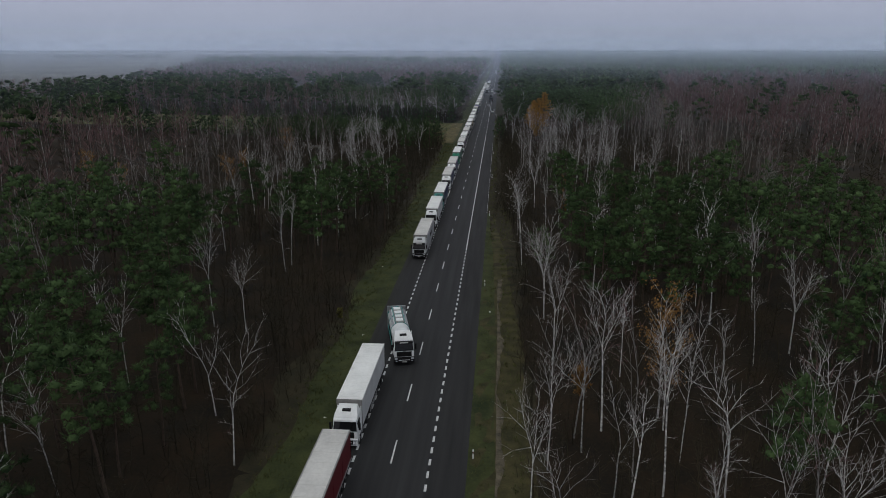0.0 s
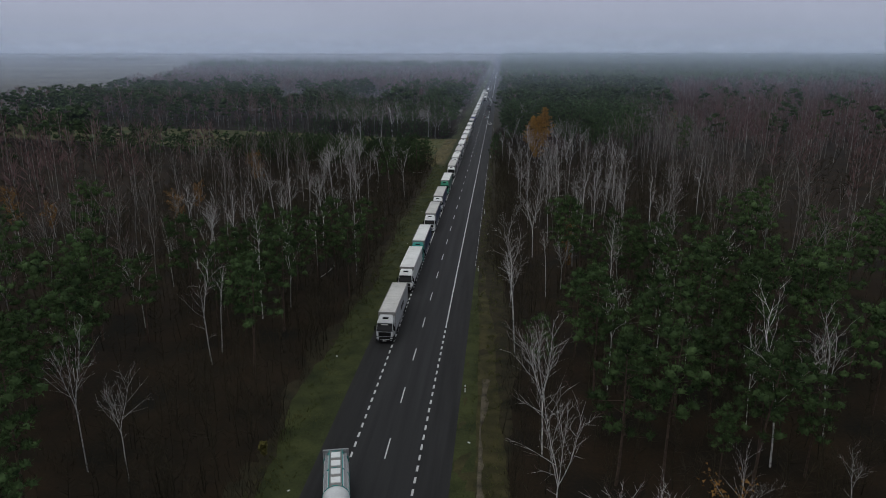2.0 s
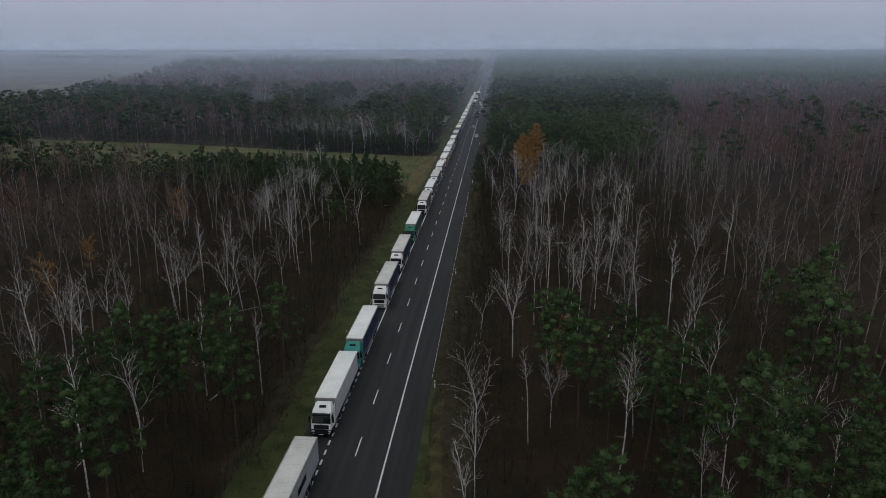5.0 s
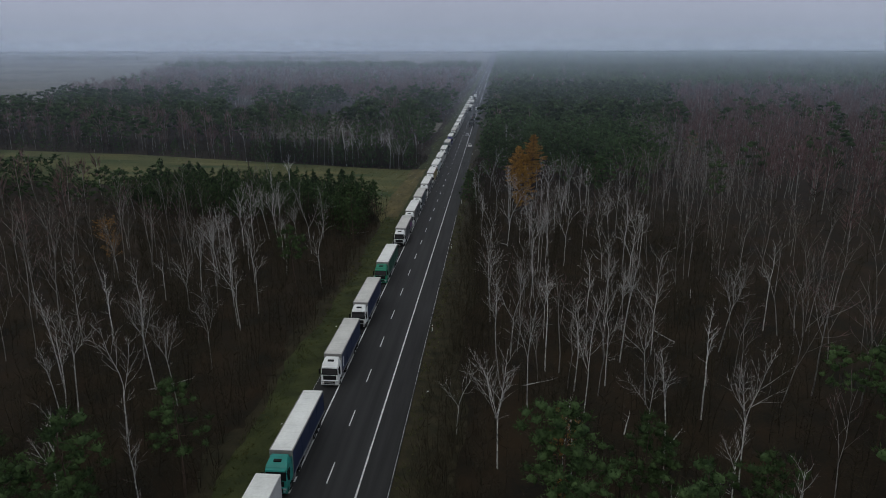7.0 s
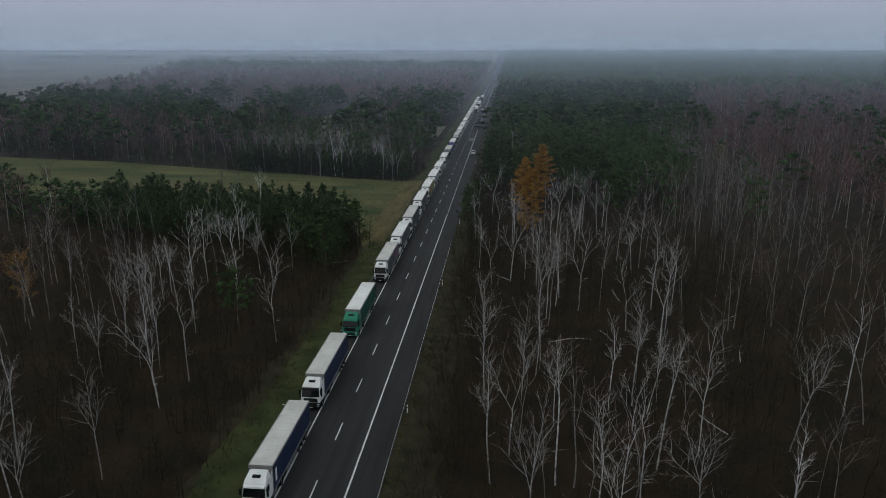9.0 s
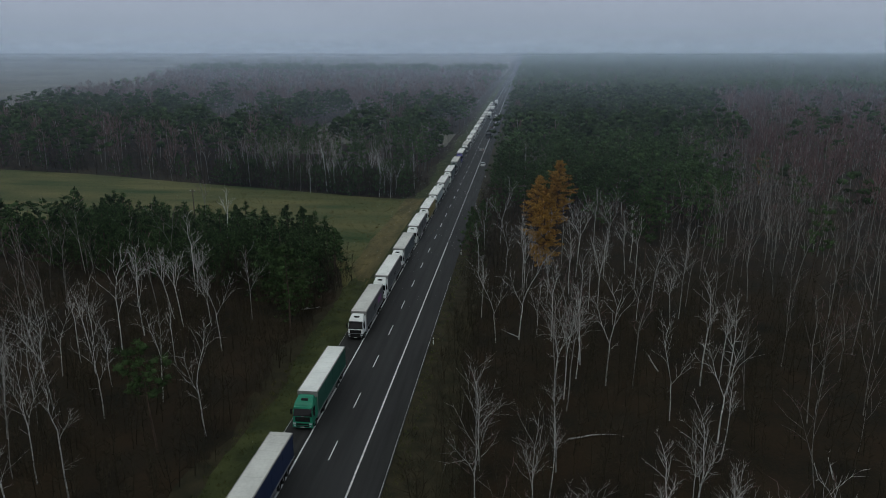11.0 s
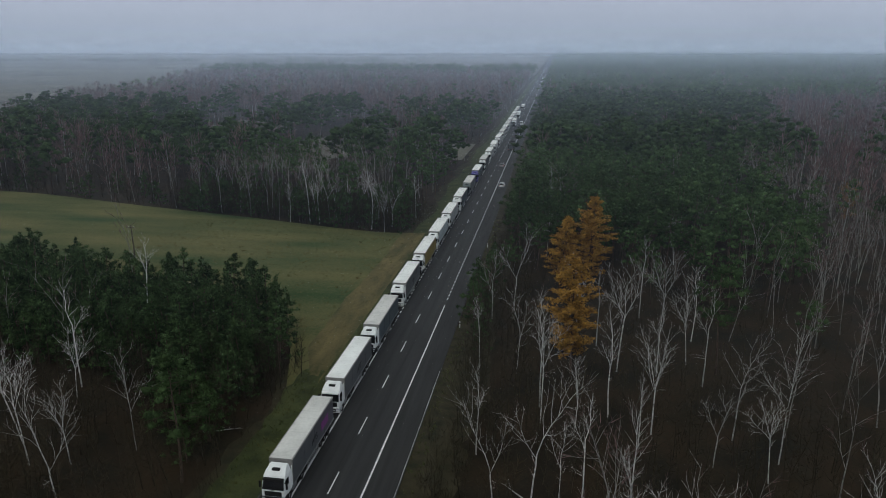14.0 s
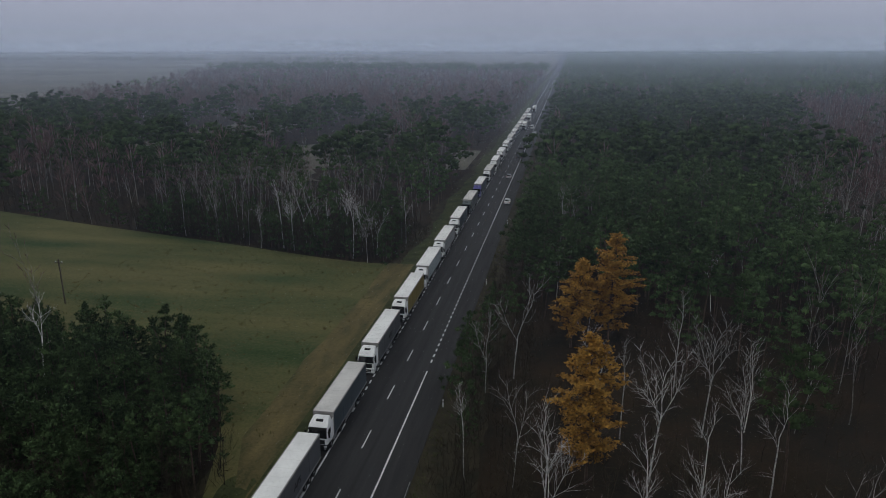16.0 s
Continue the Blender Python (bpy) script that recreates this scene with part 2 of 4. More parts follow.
def banded(name, xs, zs, ys, material, label, category, wob=None, seed=1):
    """A long strip along the road with a cross-section of (x, z) and an uneven outer edge."""
    rng = np.random.default_rng(seed)
    vs, fs, m = [], [], len(xs)
    for y in ys:
        for j, (x, z) in enumerate(zip(xs, zs)):
            dx = wob(y) * j / (m - 1) if wob else 0
            vs.append((x + dx, y, z + (rng.random() - 0.5) * (0.06 if 0 < j else 0)))
    for i in range(len(ys) - 1):
        for j in range(m - 1):
            a = i * m + j
            fs += [(a, a + 1, a + m + 1), (a, a + m + 1, a + m)]
    return tagged(new(name, mesh_of(name, vs, fs, [material])), label, category, "", "structure")


YS = [-120 + 2 * i for i in range(300)] + [480 + 30 * i for i in range(60)]
road_l, road_r = -7.05, 7.1
bm = bmesh.new()
for x0, x1 in ((-3.48, 3.48),):
    box(x0, x1, -150, 1700, -0.5, 0.0, 0, bm)
me = bpy.data.meshes.new("road")
bm.to_mesh(me), bm.free()
me.materials.append(M_ASPHALT)
road = tagged(new("road", me), "damp dark grey asphalt of a straight two-lane road", "road", "", "structure")
for x0, x1 in ((road_l, -3.48), (3.48, road_r)):
    bm = box(x0, x1, -150, 1700, -0.5, -0.012)
    me = bpy.data.meshes.new("road_shoulder")
    bm.to_mesh(me), bm.free()
    me.materials.append(M_SHOULDER)
    tagged(new("road_shoulder", me), "worn paved shoulder beside the road", "road", "", "structure")
far_road = sheet("road", [road_l, 0, road_r], [1700, 2100, 2500, 3000, 3500, 4000, 4500, 4850], -0.03, M_ASPHALT, "far stretch of the road vanishing into fog", "road")
verge_left = banded("verge", [road_l, -7.8, -9.0, -10.4, -12.2], [-0.04, -0.07, -0.13, -0.21, -0.31], YS, M_GRASS, "mossy grass verge sloping to the woods", "grass", wave(0.8, 13, 0.4), 2)
near_wave, edge_wave = wave(0.6, 17, 1.4), wave(0.8, 9, 0.9)
verge_right = banded("verge", [road_r, 7.9, 9.1, 10.6, 12.7], [-0.04, -0.10, -0.20, -0.28, -0.33], [y for y in YS if y <= 104], M_VERGE_DRY, "yellowed grass verge with a shallow ditch", "grass", lambda y: near_wave(y) - 4.2 * min(1.0, max(0.0, (y - 52) / 50)), 3)
verge_inner = banded("verge", [road_r, 7.9, 8.9, 9.45], [-0.03, -0.085, -0.165, -0.20], [y for y in YS if y <= 104], M_GRASS, "mossy green grass beside the paved shoulder", "grass", lambda y: 0.3 * near_wave(y) - 1.9 * min(1.0, max(0.0, (y - 52) / 50)), 9)
rough_right = banded("verge", [road_r, 7.6, 8.8, 10.5, 13.6], [-0.13, -0.2, -0.3, -0.37, -0.405], YS, M_ROUGH, "rough overgrown verge of moss and dead grass", "grass", edge_wave, 5)
rough_left = banded("verge", [road_l, -8.5, -10.5, -12.2, -14.6], [-0.2, -0.27, -0.36, -0.385, -0.405], YS, M_ROUGH, "rough edge of the wood with dead grass", "grass", wave(1.0, 7, 2.1), 6)
path = banded("gravel_path", [9.65, 9.8, 10.1, 10.3], [-0.27, -0.15, -0.15, -0.31], [-120 + 1.5 * i for i in range(118)], M_GRAVEL, "stony gully line with fallen leaves", "path", wave(0.3, 4, 0.3), 4)

dry_edge = banded("verge", [-9.2, -11.0, -13.0, -15.0], [-0.11, -0.16, -0.185, -0.205], [226 + 2 * i for i in range(44)], M_TAN, "strip of dry tan grass along the meadow", "grass", lambda y: edge_wave(y) * 0.4 + 5.0 * max(0.0, (240 - y) / 14), 8)

# meadow between the woods
FIELD_Y = [(-10.5, 224, 311), (-13.4, 227, 311.5), (-17, 238, 311.8), (-22, 249, 312), (-32, 257, 314), (-60, 262, 322), (-100, 272, 332), (-140, 277, 343), (-200, 292, 352), (-300, 316, 372), (-420, 335, 392)]
vs, fs = [], []
for x, y0, y1 in FIELD_Y:
    for k in range(9):
        vs.append((x, y0 + (y1 - y0) * k / 8, -0.27 + 0.06 * noise.noise((x * 0.05, k * 0.7, 0))))
for i in range(len(FIELD_Y) - 1):
    for k in range(8):
        a = i * 9 + k
        fs += [(a, a + 1, a + 10), (a, a + 10, a + 9)]
tagged(new("meadow", mesh_of("meadow", vs, fs, [M_FIELD])), "mown green meadow with yellow-brown streaks", "field", "", "structure")
sheet("meadow", [lambda y: -101 + wave(4, 9, 1)(y), lambda y: -69 + wave(5, 8, 2)(y)], [404 + 8 * i for i in range(21)], -0.30, M_FARFIELD, "small pale clearing among the pines", "field")
sheet("meadow", [lambda y: -185 + wave(4, 9, 1)(y), lambda y: -140 + wave(5, 8, 2)(y)], [470 + 8 * i for i in range(16)], -0.30, M_FARFIELD, "small pale clearing among the pines", "field")
sheet("meadow", [lambda y: -25 + wave(2, 9, 1)(y), -16.0], [436 + 6 * i for i in range(10)], -0.30, M_FARFIELD, "grassy gap in the woods by the road", "field")


def field_edges(x):
    xs = [-f[0] for f in FIELD_Y]
    return np.interp(-x, xs, [f[1] for f in FIELD_Y]), np.interp(-x, xs, [f[2] for f in FIELD_Y])


# painted lines: each stroke is a thin raised layer
def stroke_mesh(w, l, seed):
    rng = random.Random(seed)
    bm = bmesh.new()
    box(-w / 2, w / 2, 0, l, 0.0, 0.006, 0, bm)
    bmesh.ops.subdivide_edges(bm, edges=[e for e in bm.edges if abs(e.verts[0].co.y - e.verts[1].co.y) > l * 0.5], cuts=3)
    for v in bm.verts:
        v.co.x += (rng.random() - 0.5) * 0.03
        v.co.y += (rng.random() - 0.5) * 0.05
    me = bpy.data.meshes.new("stroke")
    bm.to_mesh(me), bm.free()
    me.materials.append(M_PAINT)
    return me


def strokes(name, label, spots, w, l):
    top = tagged(new(name), label, "road marking", "", "structure")
    kinds = [stroke_mesh(w, l, i) for i in range(4)]
    for i, (x, y) in enumerate(spots):
        ob = new("stroke", kinds[i % 4])
        ob.parent = top
        ob.location = (x, y, 0.001)
    return top


strokes("centre_line", "white dashed centre line of the road", [(0, y) for y in range(-60, 1140, 12)], 0.14, 4.0)


def dashed_right(y):
    return y < 72 or 262 < y < 352


def dashed_left(y):
    return y < 110 or 246 < y < 420


strokes("edge_line", "white short-dashed edge line of the road", [(3.6, y) for y in range(-60, 352, 2) if dashed_right(y)], 0.22, 1.0)
strokes("edge_line", "white short-dashed edge line of the road", [(-3.6, y) for y in range(-60, 420, 2) if dashed_left(y)], 0.22, 1.0)
for name, x, w, spans in (("edge_line", 3.6, 0.2, ((72, 262), (352, 1650))), ("edge_line", -3.6, 0.2, ((110, 246), (420, 1650))), ("shoulder_line", 6.98, 0.04, ((104, 235),)), ("shoulder_line", -6.92, 0.04, ((118, 215),))):
    for y0, y1 in spans:
        rng = random.Random(int(y0))
        vs, fs, y = [], [], y0
        while y < y1:
            k = len(vs)
            vs += [(x - w / 2 + rng.uniform(-.015, .015), y, 0.006), (x + w / 2 + rng.uniform(-.015, .015), y, 0.006)]
            if k:
                fs += [(k - 2, k - 1, k + 1), (k - 2, k + 1, k)]
            y += 1.5 if y < 500 else 40
        tagged(new(name, mesh_of(name, vs, fs, [M_PAINT])), "worn white painted line along the road", "road marking", "", "structure")


# ---- vehicles ----
def wheel(parent, x, y, r, w, name="wheel"):
    hub = part(name, disc(r * 0.36, w * 0.8, x, y, r, 0, 10), M_RIM, parent)
    part("tyre", disc(r, w, x, y, r, r * 0.58), M_TYRE, hub)
    part("rim", disc(r * 0.58, w * 0.55, x, y, r, r * 0.3, 14), M_RIM, hub)
    return hub


def cab(root, colour, trim, style, high):
    """Tractor unit: its front at y = 0, facing -y."""
    top = 3.75 if high else 3.45
    body = part("cab", profile([(0.10, 0.95), (0.0, 1.15), (0.02, 1.95), (0.42, 2.98), (0.62, 3.12), (2.12, 3.12), (2.2, 2.9), (2.2, 1.05), (1.9, 0.95)], -1.22, 1.22, 0.07, 0.06), colour, root)
    part("roof_deflector", profile([(0.50, 3.08), (0.72, 3.30), (1.15, top - 0.18), (1.7, top), (2.12, top + 0.02), (2.14, 3.08)], -1.17, 1.17, 0.07, 0.26), colour, root)
    part("side_fairing", box(-1.2, -1.12, 2.2, 2.75, 1.1, 3.4, 0.02), colour, root)
    part("side_fairing", box(1.12, 1.2, 2.2, 2.75, 1.1, 3.4, 0.02), colour, root)
    bm = bmesh.new()
    q = [(-1.16, -0.012, 1.93), (1.16, -0.012, 1.93), (1.06, 0.38, 2.93), (-1.06, 0.38, 2.93)]
    lo = [bm.verts.new(p) for p in q]
    hi = [bm.verts.new((p[0], p[1] + 0.1, p[2] - 0.02)) for p in q]
    bm.faces.new(lo), bm.faces.new(hi[::-1])
    for i in range(4):
        bm.faces.new((lo[i], hi[i], hi[(i + 1) % 4], lo[(i + 1) % 4]))
    bmesh.ops.recalc_face_normals(bm, faces=bm.faces)
    glass = part("windscreen", bm, M_GLASS, root, "dark windscreen")
    for s in (-1, 1):
        part("wiper", box(s * 0.5 - 0.4, s * 0.5 + 0.4, -0.035, -0.015, 2.06, 2.10), M_BLACK, glass)
    part("sun_visor", profile([(0.12, 2.86), (0.16, 3.02), (0.42, 3.06), (0.40, 2.98)], -1.08, 1.08), M_BLACK if style != 1 else colour, root)
    if style == 2:
        part("sign_bar", box(-0.52, 0.52, 0.10, 0.14, 2.88, 3.0), M_PLATE, root, "pale name board that cannot be read")
    part("roof_hatch", box(-0.42, 0.42, 1.0, 1.36, top - 0.34, top - 0.10, 0.03), M_BLACK, root, "dark roof hatch")
    grille = part("grille", box(-0.9, 0.9, -0.035, 0.05, 1.2, 1.82 if style else 1.72, 0.02), M_BLACK, root)
    for k in range(4):
        part("slat", box(-0.74, 0.74, -0.06, -0.02, 1.29 + 0.14 * k, 1.34 + 0.14 * k, 0.01), M_CHASSIS if style != 2 else M_BLACK, grille)
    part("badge", box(-0.16, 0.16, -0.045, -0.02, 1.86, 1.94), M_RIM, root)
    bumper = part("bumper", profile([(-0.08, 0.42), (-0.12, 0.62), (-0.10, 1.12), (0.1, 1.16), (0.9, 1.1), (0.9, 0.42)], -1.24, 1.24, 0.04), colour if style == 1 else trim, root)
    part("air_intake", box(-0.78, 0.78, -0.15, -0.05, 0.58, 1.02, 0.02), M_BLACK, bumper)
    part("bumper_strip", box(-0.7, 0.7, -0.16, -0.13, 0.76, 0.82), colour if style else M_CHASSIS, bumper)
    part("number_plate", box(-0.26, 0.26, -0.165, -0.14, 0.5, 0.61), M_PLATE, bumper)
    for s in (-1, 1):
        part("headlight", box(s * 1.0 - 0.18, s * 1.0 + 0.18, -0.14, 0.0, 0.86, 1.08, 0.03), M_LAMP, root)
        part("fog_light", box(s * 0.95 - 0.1, s * 0.95 + 0.1, -0.15, -0.05, 0.62, 0.72, 0.02), M_LAMP, root)
        mirror = part("mirror", box(s * 1.42 - 0.1, s * 1.42 + 0.1, 0.12, 0.24, 2.0, 2.75, 0.03), M_BLACK, root)
        part("bracket", box(min(s * 1.18, s * 1.36), max(s * 1.18, s * 1.36), 0.16, 0.2, 2.66, 2.72), M_BLACK, mirror)
        part("side_window", box(s * 1.215 - 0.02, s * 1.215 + 0.02, 0.42, 1.25, 2.05, 2.78, 0.01), M_GLASS, root)
        part("step", box(s * 1.16 - 0.08, s * 1.16 + 0.08, 0.12, 0.62, 0.45, 0.98, 0.03), M_BLACK, root)
        part("fuel_tank", box(s * 0.95 - 0.26, s * 0.95 + 0.26, 2.3, 3.4, 0.45, 1.0, 0.08), M_RIM, root)
        wheel(root, s * 1.06, 1.35, 0.5, 0.32)
        wheel(root, s * 0.98, 4.95, 0.5, 0.5)
        part("mudguard", box(s * 0.98 - 0.28, s * 0.98 + 0.28, 4.4, 5.5, 1.03, 1.08, 0.02), M_BLACK, root)
    part("chassis_frame", box(-0.42, 0.42, 0.6, 6.0, 0.62, 0.95, 0.02), M_CHASSIS, root)
    return body


def trailer_box(root, side, roof, length=13.6, curtain=True, ridge=True, y0=2.42, bars=None):
    y1, zt = y0 + length, 4.0
    part("trailer_body", box(-1.265, 1.265, y0, y1, 1.15, zt - 0.05, 0.03), side, root)
    rf = part("trailer_roof", box(-1.28, 1.28, y0 - 0.02, y1 + 0.02, zt - 0.06, zt, 0.025), roof, root)
    if ridge:
        n = 9
        for k in range(n):
            yy = y0 + 0.6 + (length - 1.2) * k / (n - 1)
            part("roof_bow", box(-1.2, 1.2, yy - 0.035, yy + 0.035, zt - 0.004, zt + 0.012), roof, rf)
    part("headboard", box(-1.27, 1.27, y0 - 0.05, y0 + 0.03, 1.2, zt + 0.02, 0.015), M_RAIL, root)
    for s in (-1, 1):
        x = s * 1.27
        part("roof_rail", box(min(x + s * 0.02, x - s * 0.10), max(x + s * 0.02, x - s * 0.10), y0 + 0.04, y1, zt - 0.16, zt + 0.018, 0.01), M_RAIL if curtain else roof, root)
        part("side_rail", box(x - 0.03, x + 0.03, y0, y1, 1.05, 1.2), M_RIM if curtain else M_CHASSIS, root)
        if curtain:
            for k in range(5):
                yy = y0 + 0.15 + (length - 0.3) * k / 4
                part("curtain_post", box(x - 0.018, x + 0.018, yy - 0.04, yy + 0.04, 1.2, zt - 0.16), side, root)
        part("side_guard", box(x - 0.03, x + 0.02, y0 + 4.0, y0 + 8.0, 0.5, 0.62), M_RIM, root)
        part("side_guard", box(x - 0.03, x + 0.02, y0 + 4.0, y0 + 8.0, 0.8, 0.9), M_RIM, root)
        part("landing_leg", box(s * 0.75 - 0.06, s * 0.75 + 0.06, y0 + 2.9, y0 + 3.05, 0.15, 1.05), M_CHASSIS, root)
        part("rear_door", box(s * 0.63 - 0.6, s * 0.63 + 0.6, y1, y1 + 0.04, 1.22, zt - 0.12, 0.01), roof, root)
        part("tail_light", box(s * 0.95 - 0.22, s * 0.95 + 0.22, y1 + 0.01, y1 + 0.07, 0.92, 1.05, 0.01), M_RED, root)
        for k in range(3):
            wheel(root, s * 1.03, y0 + 8.9 + 1.31 * k, 0.48, 0.4)
    part("trailer_frame", box(-0.5, 0.5, y0 + 0.5, y1, 0.8, 1.14, 0.02), M_CHASSIS, root)
    part("underride_bar", box(-1.2, 1.2, y1 - 0.12, y1, 0.5, 0.62, 0.01), M_CHASSIS, root)
    if bars:  # lettering that cannot be read, as bars
        for yy, zz, ll, hh, m in bars:
            part("sign_bar", box(1.266, 1.288, y0 + yy, y0 + yy + ll, zz, zz + hh), m, root)


def text_on(root, words, x, y, z, size, material, rot, name="lettering"):
    cu = bpy.data.curves.new(name, "FONT")
    cu.body, cu.size, cu.extrude, cu.align_x = words, size, 0.006, "CENTER"
    tmp = bpy.data.objects.new(name, cu)
    scene.collection.objects.link(tmp)
    me = bpy.data.meshes.new_from_object(tmp.evaluated_get(bpy.context.evaluated_depsgraph_get()))
    bpy.data.objects.remove(tmp)
    me.materials.clear()
    me.materials.append(material)
    ob = new(name, me)
    ob.parent = root
    ob.matrix_basis = pose(x, y, z, *rot)
    return ob


def truck(y_front, cab_paint, side, roof, label, style=0, high=True, x=-4.72, turn=0.0, bars=None, trim=None, curtain=True, words=None):
    root = thing("articulated_truck", label, "truck", "queue of trucks", m=pose(x, y_front, 0, 0, 0, turn))
    cab(root, cab_paint, trim or M_BLACK, style, high)
    trailer_box(root, side, roof, curtain=curtain, bars=bars)
    if words:
        text_on(root, *words)
    return root


def tanker(y_front, x, turn):
    root = thing("tanker_truck", "white tanker truck with teal frames pulling out of the queue", "truck", "queue of trucks", m=pose(x, y_front, 0, 0, 0, turn))
    cab(root, WHITE, M_BLACK, 2, True)
    bm = bmesh.new()
    seg, ys = 20, [(2.75, 0.55), (2.82, 0.95), (3.0, 1.12), (3.3, 1.2), (10.6, 1.2), (10.9, 1.12), (11.05, 0.95), (11.1, 0.55)]
    rows = [[bm.verts.new((r * math.cos(2 * math.pi * k / seg), y, 2.35 + r * 0.95 * math.sin(2 * math.pi * k / seg))) for k in range(seg)] for y, r in ys]
    for a, b in zip(rows, rows[1:]):
        for k in range(seg):
            bm.faces.new((a[k], b[k], b[(k + 1) % seg], a[(k + 1) % seg])).smooth = True
    bm.faces.new(rows[0]), bm.faces.new(rows[-1][::-1])
    bmesh.ops.recalc_face_normals(bm, faces=bm.faces)
    tank = part("tank", bm, paint("tank_white", (0.70, 0.72, 0.73), 0.3), root)
    teal = paint("teal_frame", (0.05, 0.27, 0.26))
    for yy in (5.35, 8.2, 10.95):
        part("hoop", disc(1.235, 0.12, 0, 0, 0, 1.18, 20), teal, root).matrix_basis = pose(0, yy, 2.35, 0, 0, 90)
    for k in range(4):
        yy = 5.7 + 1.35 * k
        part("manhole_cover", box(-0.45, 0.45, yy, yy + 0.85, 3.5, 3.64, 0.05), WHITE, root)
    for s in (-1, 1):
        part("walkway_rail", box(s * 0.62 - 0.04, s * 0.62 + 0.04, 5.3, 11.0, 3.40, 3.66), teal, root)
        part("walkway", box(s * 0.85 - 0.2, s * 0.85 + 0.2, 5.3, 11.0, 3.16, 3.22), M_RIM, root)
        part("side_skirt", box(s * 1.2 - 0.03, s * 1.2 + 0.03, 3.6, 10.8, 0.75, 1.25), teal, root)
        for k in range(3):
            wheel(root, s * 1.03, 7.6 + 1.31 * k, 0.48, 0.4)
    part("walkway_plate", box(-0.6, 0.6, 5.3, 11.0, 3.47, 3.52, 0.01), M_RAIL, root)
    part("rear_frame", box(-1.25, 1.25, 11.05, 11.25, 0.7, 3.6, 0.02), M_RIM, root)
    part("trailer_frame", box(-0.5, 0.5, 3.0, 11.0, 0.8, 1.3, 0.02), M_CHASSIS, root)
    return tank


def car(x, y, colour, label, van=False, facing_away=True, name="car"):
    root = thing(name, label, "car" if not van else "van", "traffic on the road", m=pose(x, y, 0, 0, 0, 180 if facing_away else 0))
    if van:
        pts, h, L = [(0.0, 0.4), (0.0, 1.0), (0.75, 1.25), (1.35, 2.1), (1.7, 2.3), (5.2, 2.3), (5.3, 0.4)], 2.3, 5.3
    else:
        pts, h, L = [(0.0, 0.35), (0.0, 0.72), (1.15, 0.95), (1.9, 1.42), (3.3, 1.45), (4.2, 0.98), (4.45, 0.9), (4.5, 0.35)], 1.45, 4.5
    part("body", profile(pts, -0.88, 0.88, 0.06, 0.14), colour, root)
    if van:
        part("windscreen", profile([(0.80, 1.26), (1.36, 2.1), (1.40, 2.08), (0.86, 1.24)], -0.78, 0.78), M_GLASS, root)
        part("rear_window", box(-0.7, 0.7, L - 0.03, L + 0.015, 1.3, 2.0, 0.01), M_GLASS, root)
    else:
        part("windscreen", profile([(1.16, 0.98), (1.86, 1.42), (1.88, 1.40), (1.24, 0.95)], -0.72, 0.72), M_GLASS, root)
        part("rear_window", profile([(3.42, 1.42), (4.16, 1.03), (4.12, 0.98), (3.4, 1.38)], -0.7, 0.7), M_GLASS, root)
    for s in (-1, 1):
        part("side_window", box(s * 0.80 - 0.02, s * 0.80 + 0.02, 1.75 if not van else 1.4, 3.5 if not van else 2.4, h - 0.5, h - 0.12, 0.01), M_GLASS, root)
        part("headlight", box(s * 0.66 - 0.15, s * 0.66 + 0.15, -0.03, 0.1, 0.6, 0.74, 0.02), M_LAMP, root)
        part("tail_light", box(s * 0.7 - 0.13, s * 0.7 + 0.13, L - 0.08, L + 0.03, 0.72, 0.9, 0.02), M_RED, root)
        part("mirror", box(s * 0.97 - 0.09, s * 0.97 + 0.09, 1.5, 1.62, 0.98, 1.12, 0.02), M_BLACK, root)
        for yy in (0.85, L - 0.95):
            wheel(root, s * 0.8, yy, 0.32, 0.2)
    part("bumper", box(-0.86, 0.86, -0.06, 0.1, 0.3, 0.52, 0.03), M_BLACK, root)
    part("number_plate", box(-0.26, 0.26, L + 0.0, L + 0.04, 0.55, 0.66), M_PLATE, root)
    return root


BLUE, DKGREEN, GREEN = paint("navy_curtain", (0.022, 0.035, 0.085)), paint("dark_green_curtain", (0.018, 0.085, 0.062)), paint("green_paint", (0.025, 0.21, 0.13))
TEAL, RED, SILVER = paint("teal_paint", (0.03, 0.25, 0.22)), paint("dark_red_curtain", (0.13, 0.012, 0.018)), paint("silver_grey_curtain", (0.42, 0.43, 0.45))
GREY, YELLOW, VIOLET = paint("dark_grey_curtain", (0.10, 0.105, 0.115)), paint("ochre_curtain", (0.26, 0.20, 0.05)), paint("violet_blue_paint", (0.10, 0.09, 0.30))
SLATE, BLACKP = paint("slate_curtain", (0.065, 0.085, 0.10)), paint("black_paint", (0.02, 0.02, 0.022))
PURPLE = paint("magenta_print", (0.25, 0.06, 0.25))
W, D = M_ROOF, M_ROOF_DULL
Q = 2.42
APS = ("APS", 1.275, 9.2, 2.0, 1.15, M_BLACK, (90, 0, 90))
truck(-14.7 - Q, WHITE, RED, D, "white truck with a dark red curtain trailer", 0)
truck(4.5 - Q, WHITE, paint("white_panel", (0.62, 0.63, 0.64)), W, "white truck with a plain white box trailer", 1, curtain=False)
tanker(20.8, -1.5, 13.0)
truck(67.6 - Q, paint("white_black_cab", (0.55, 0.56, 0.57)), SILVER, D, "white and black truck with a silver curtain trailer", 2, bars=[(5.5, 2.2, 3.0, 0.7, M_BLACK)])
truck(89.9 - Q, WHITE, paint("white_panel", (0.62, 0.63, 0.64)), W, "white truck with a white panel trailer", 0, curtain=False)
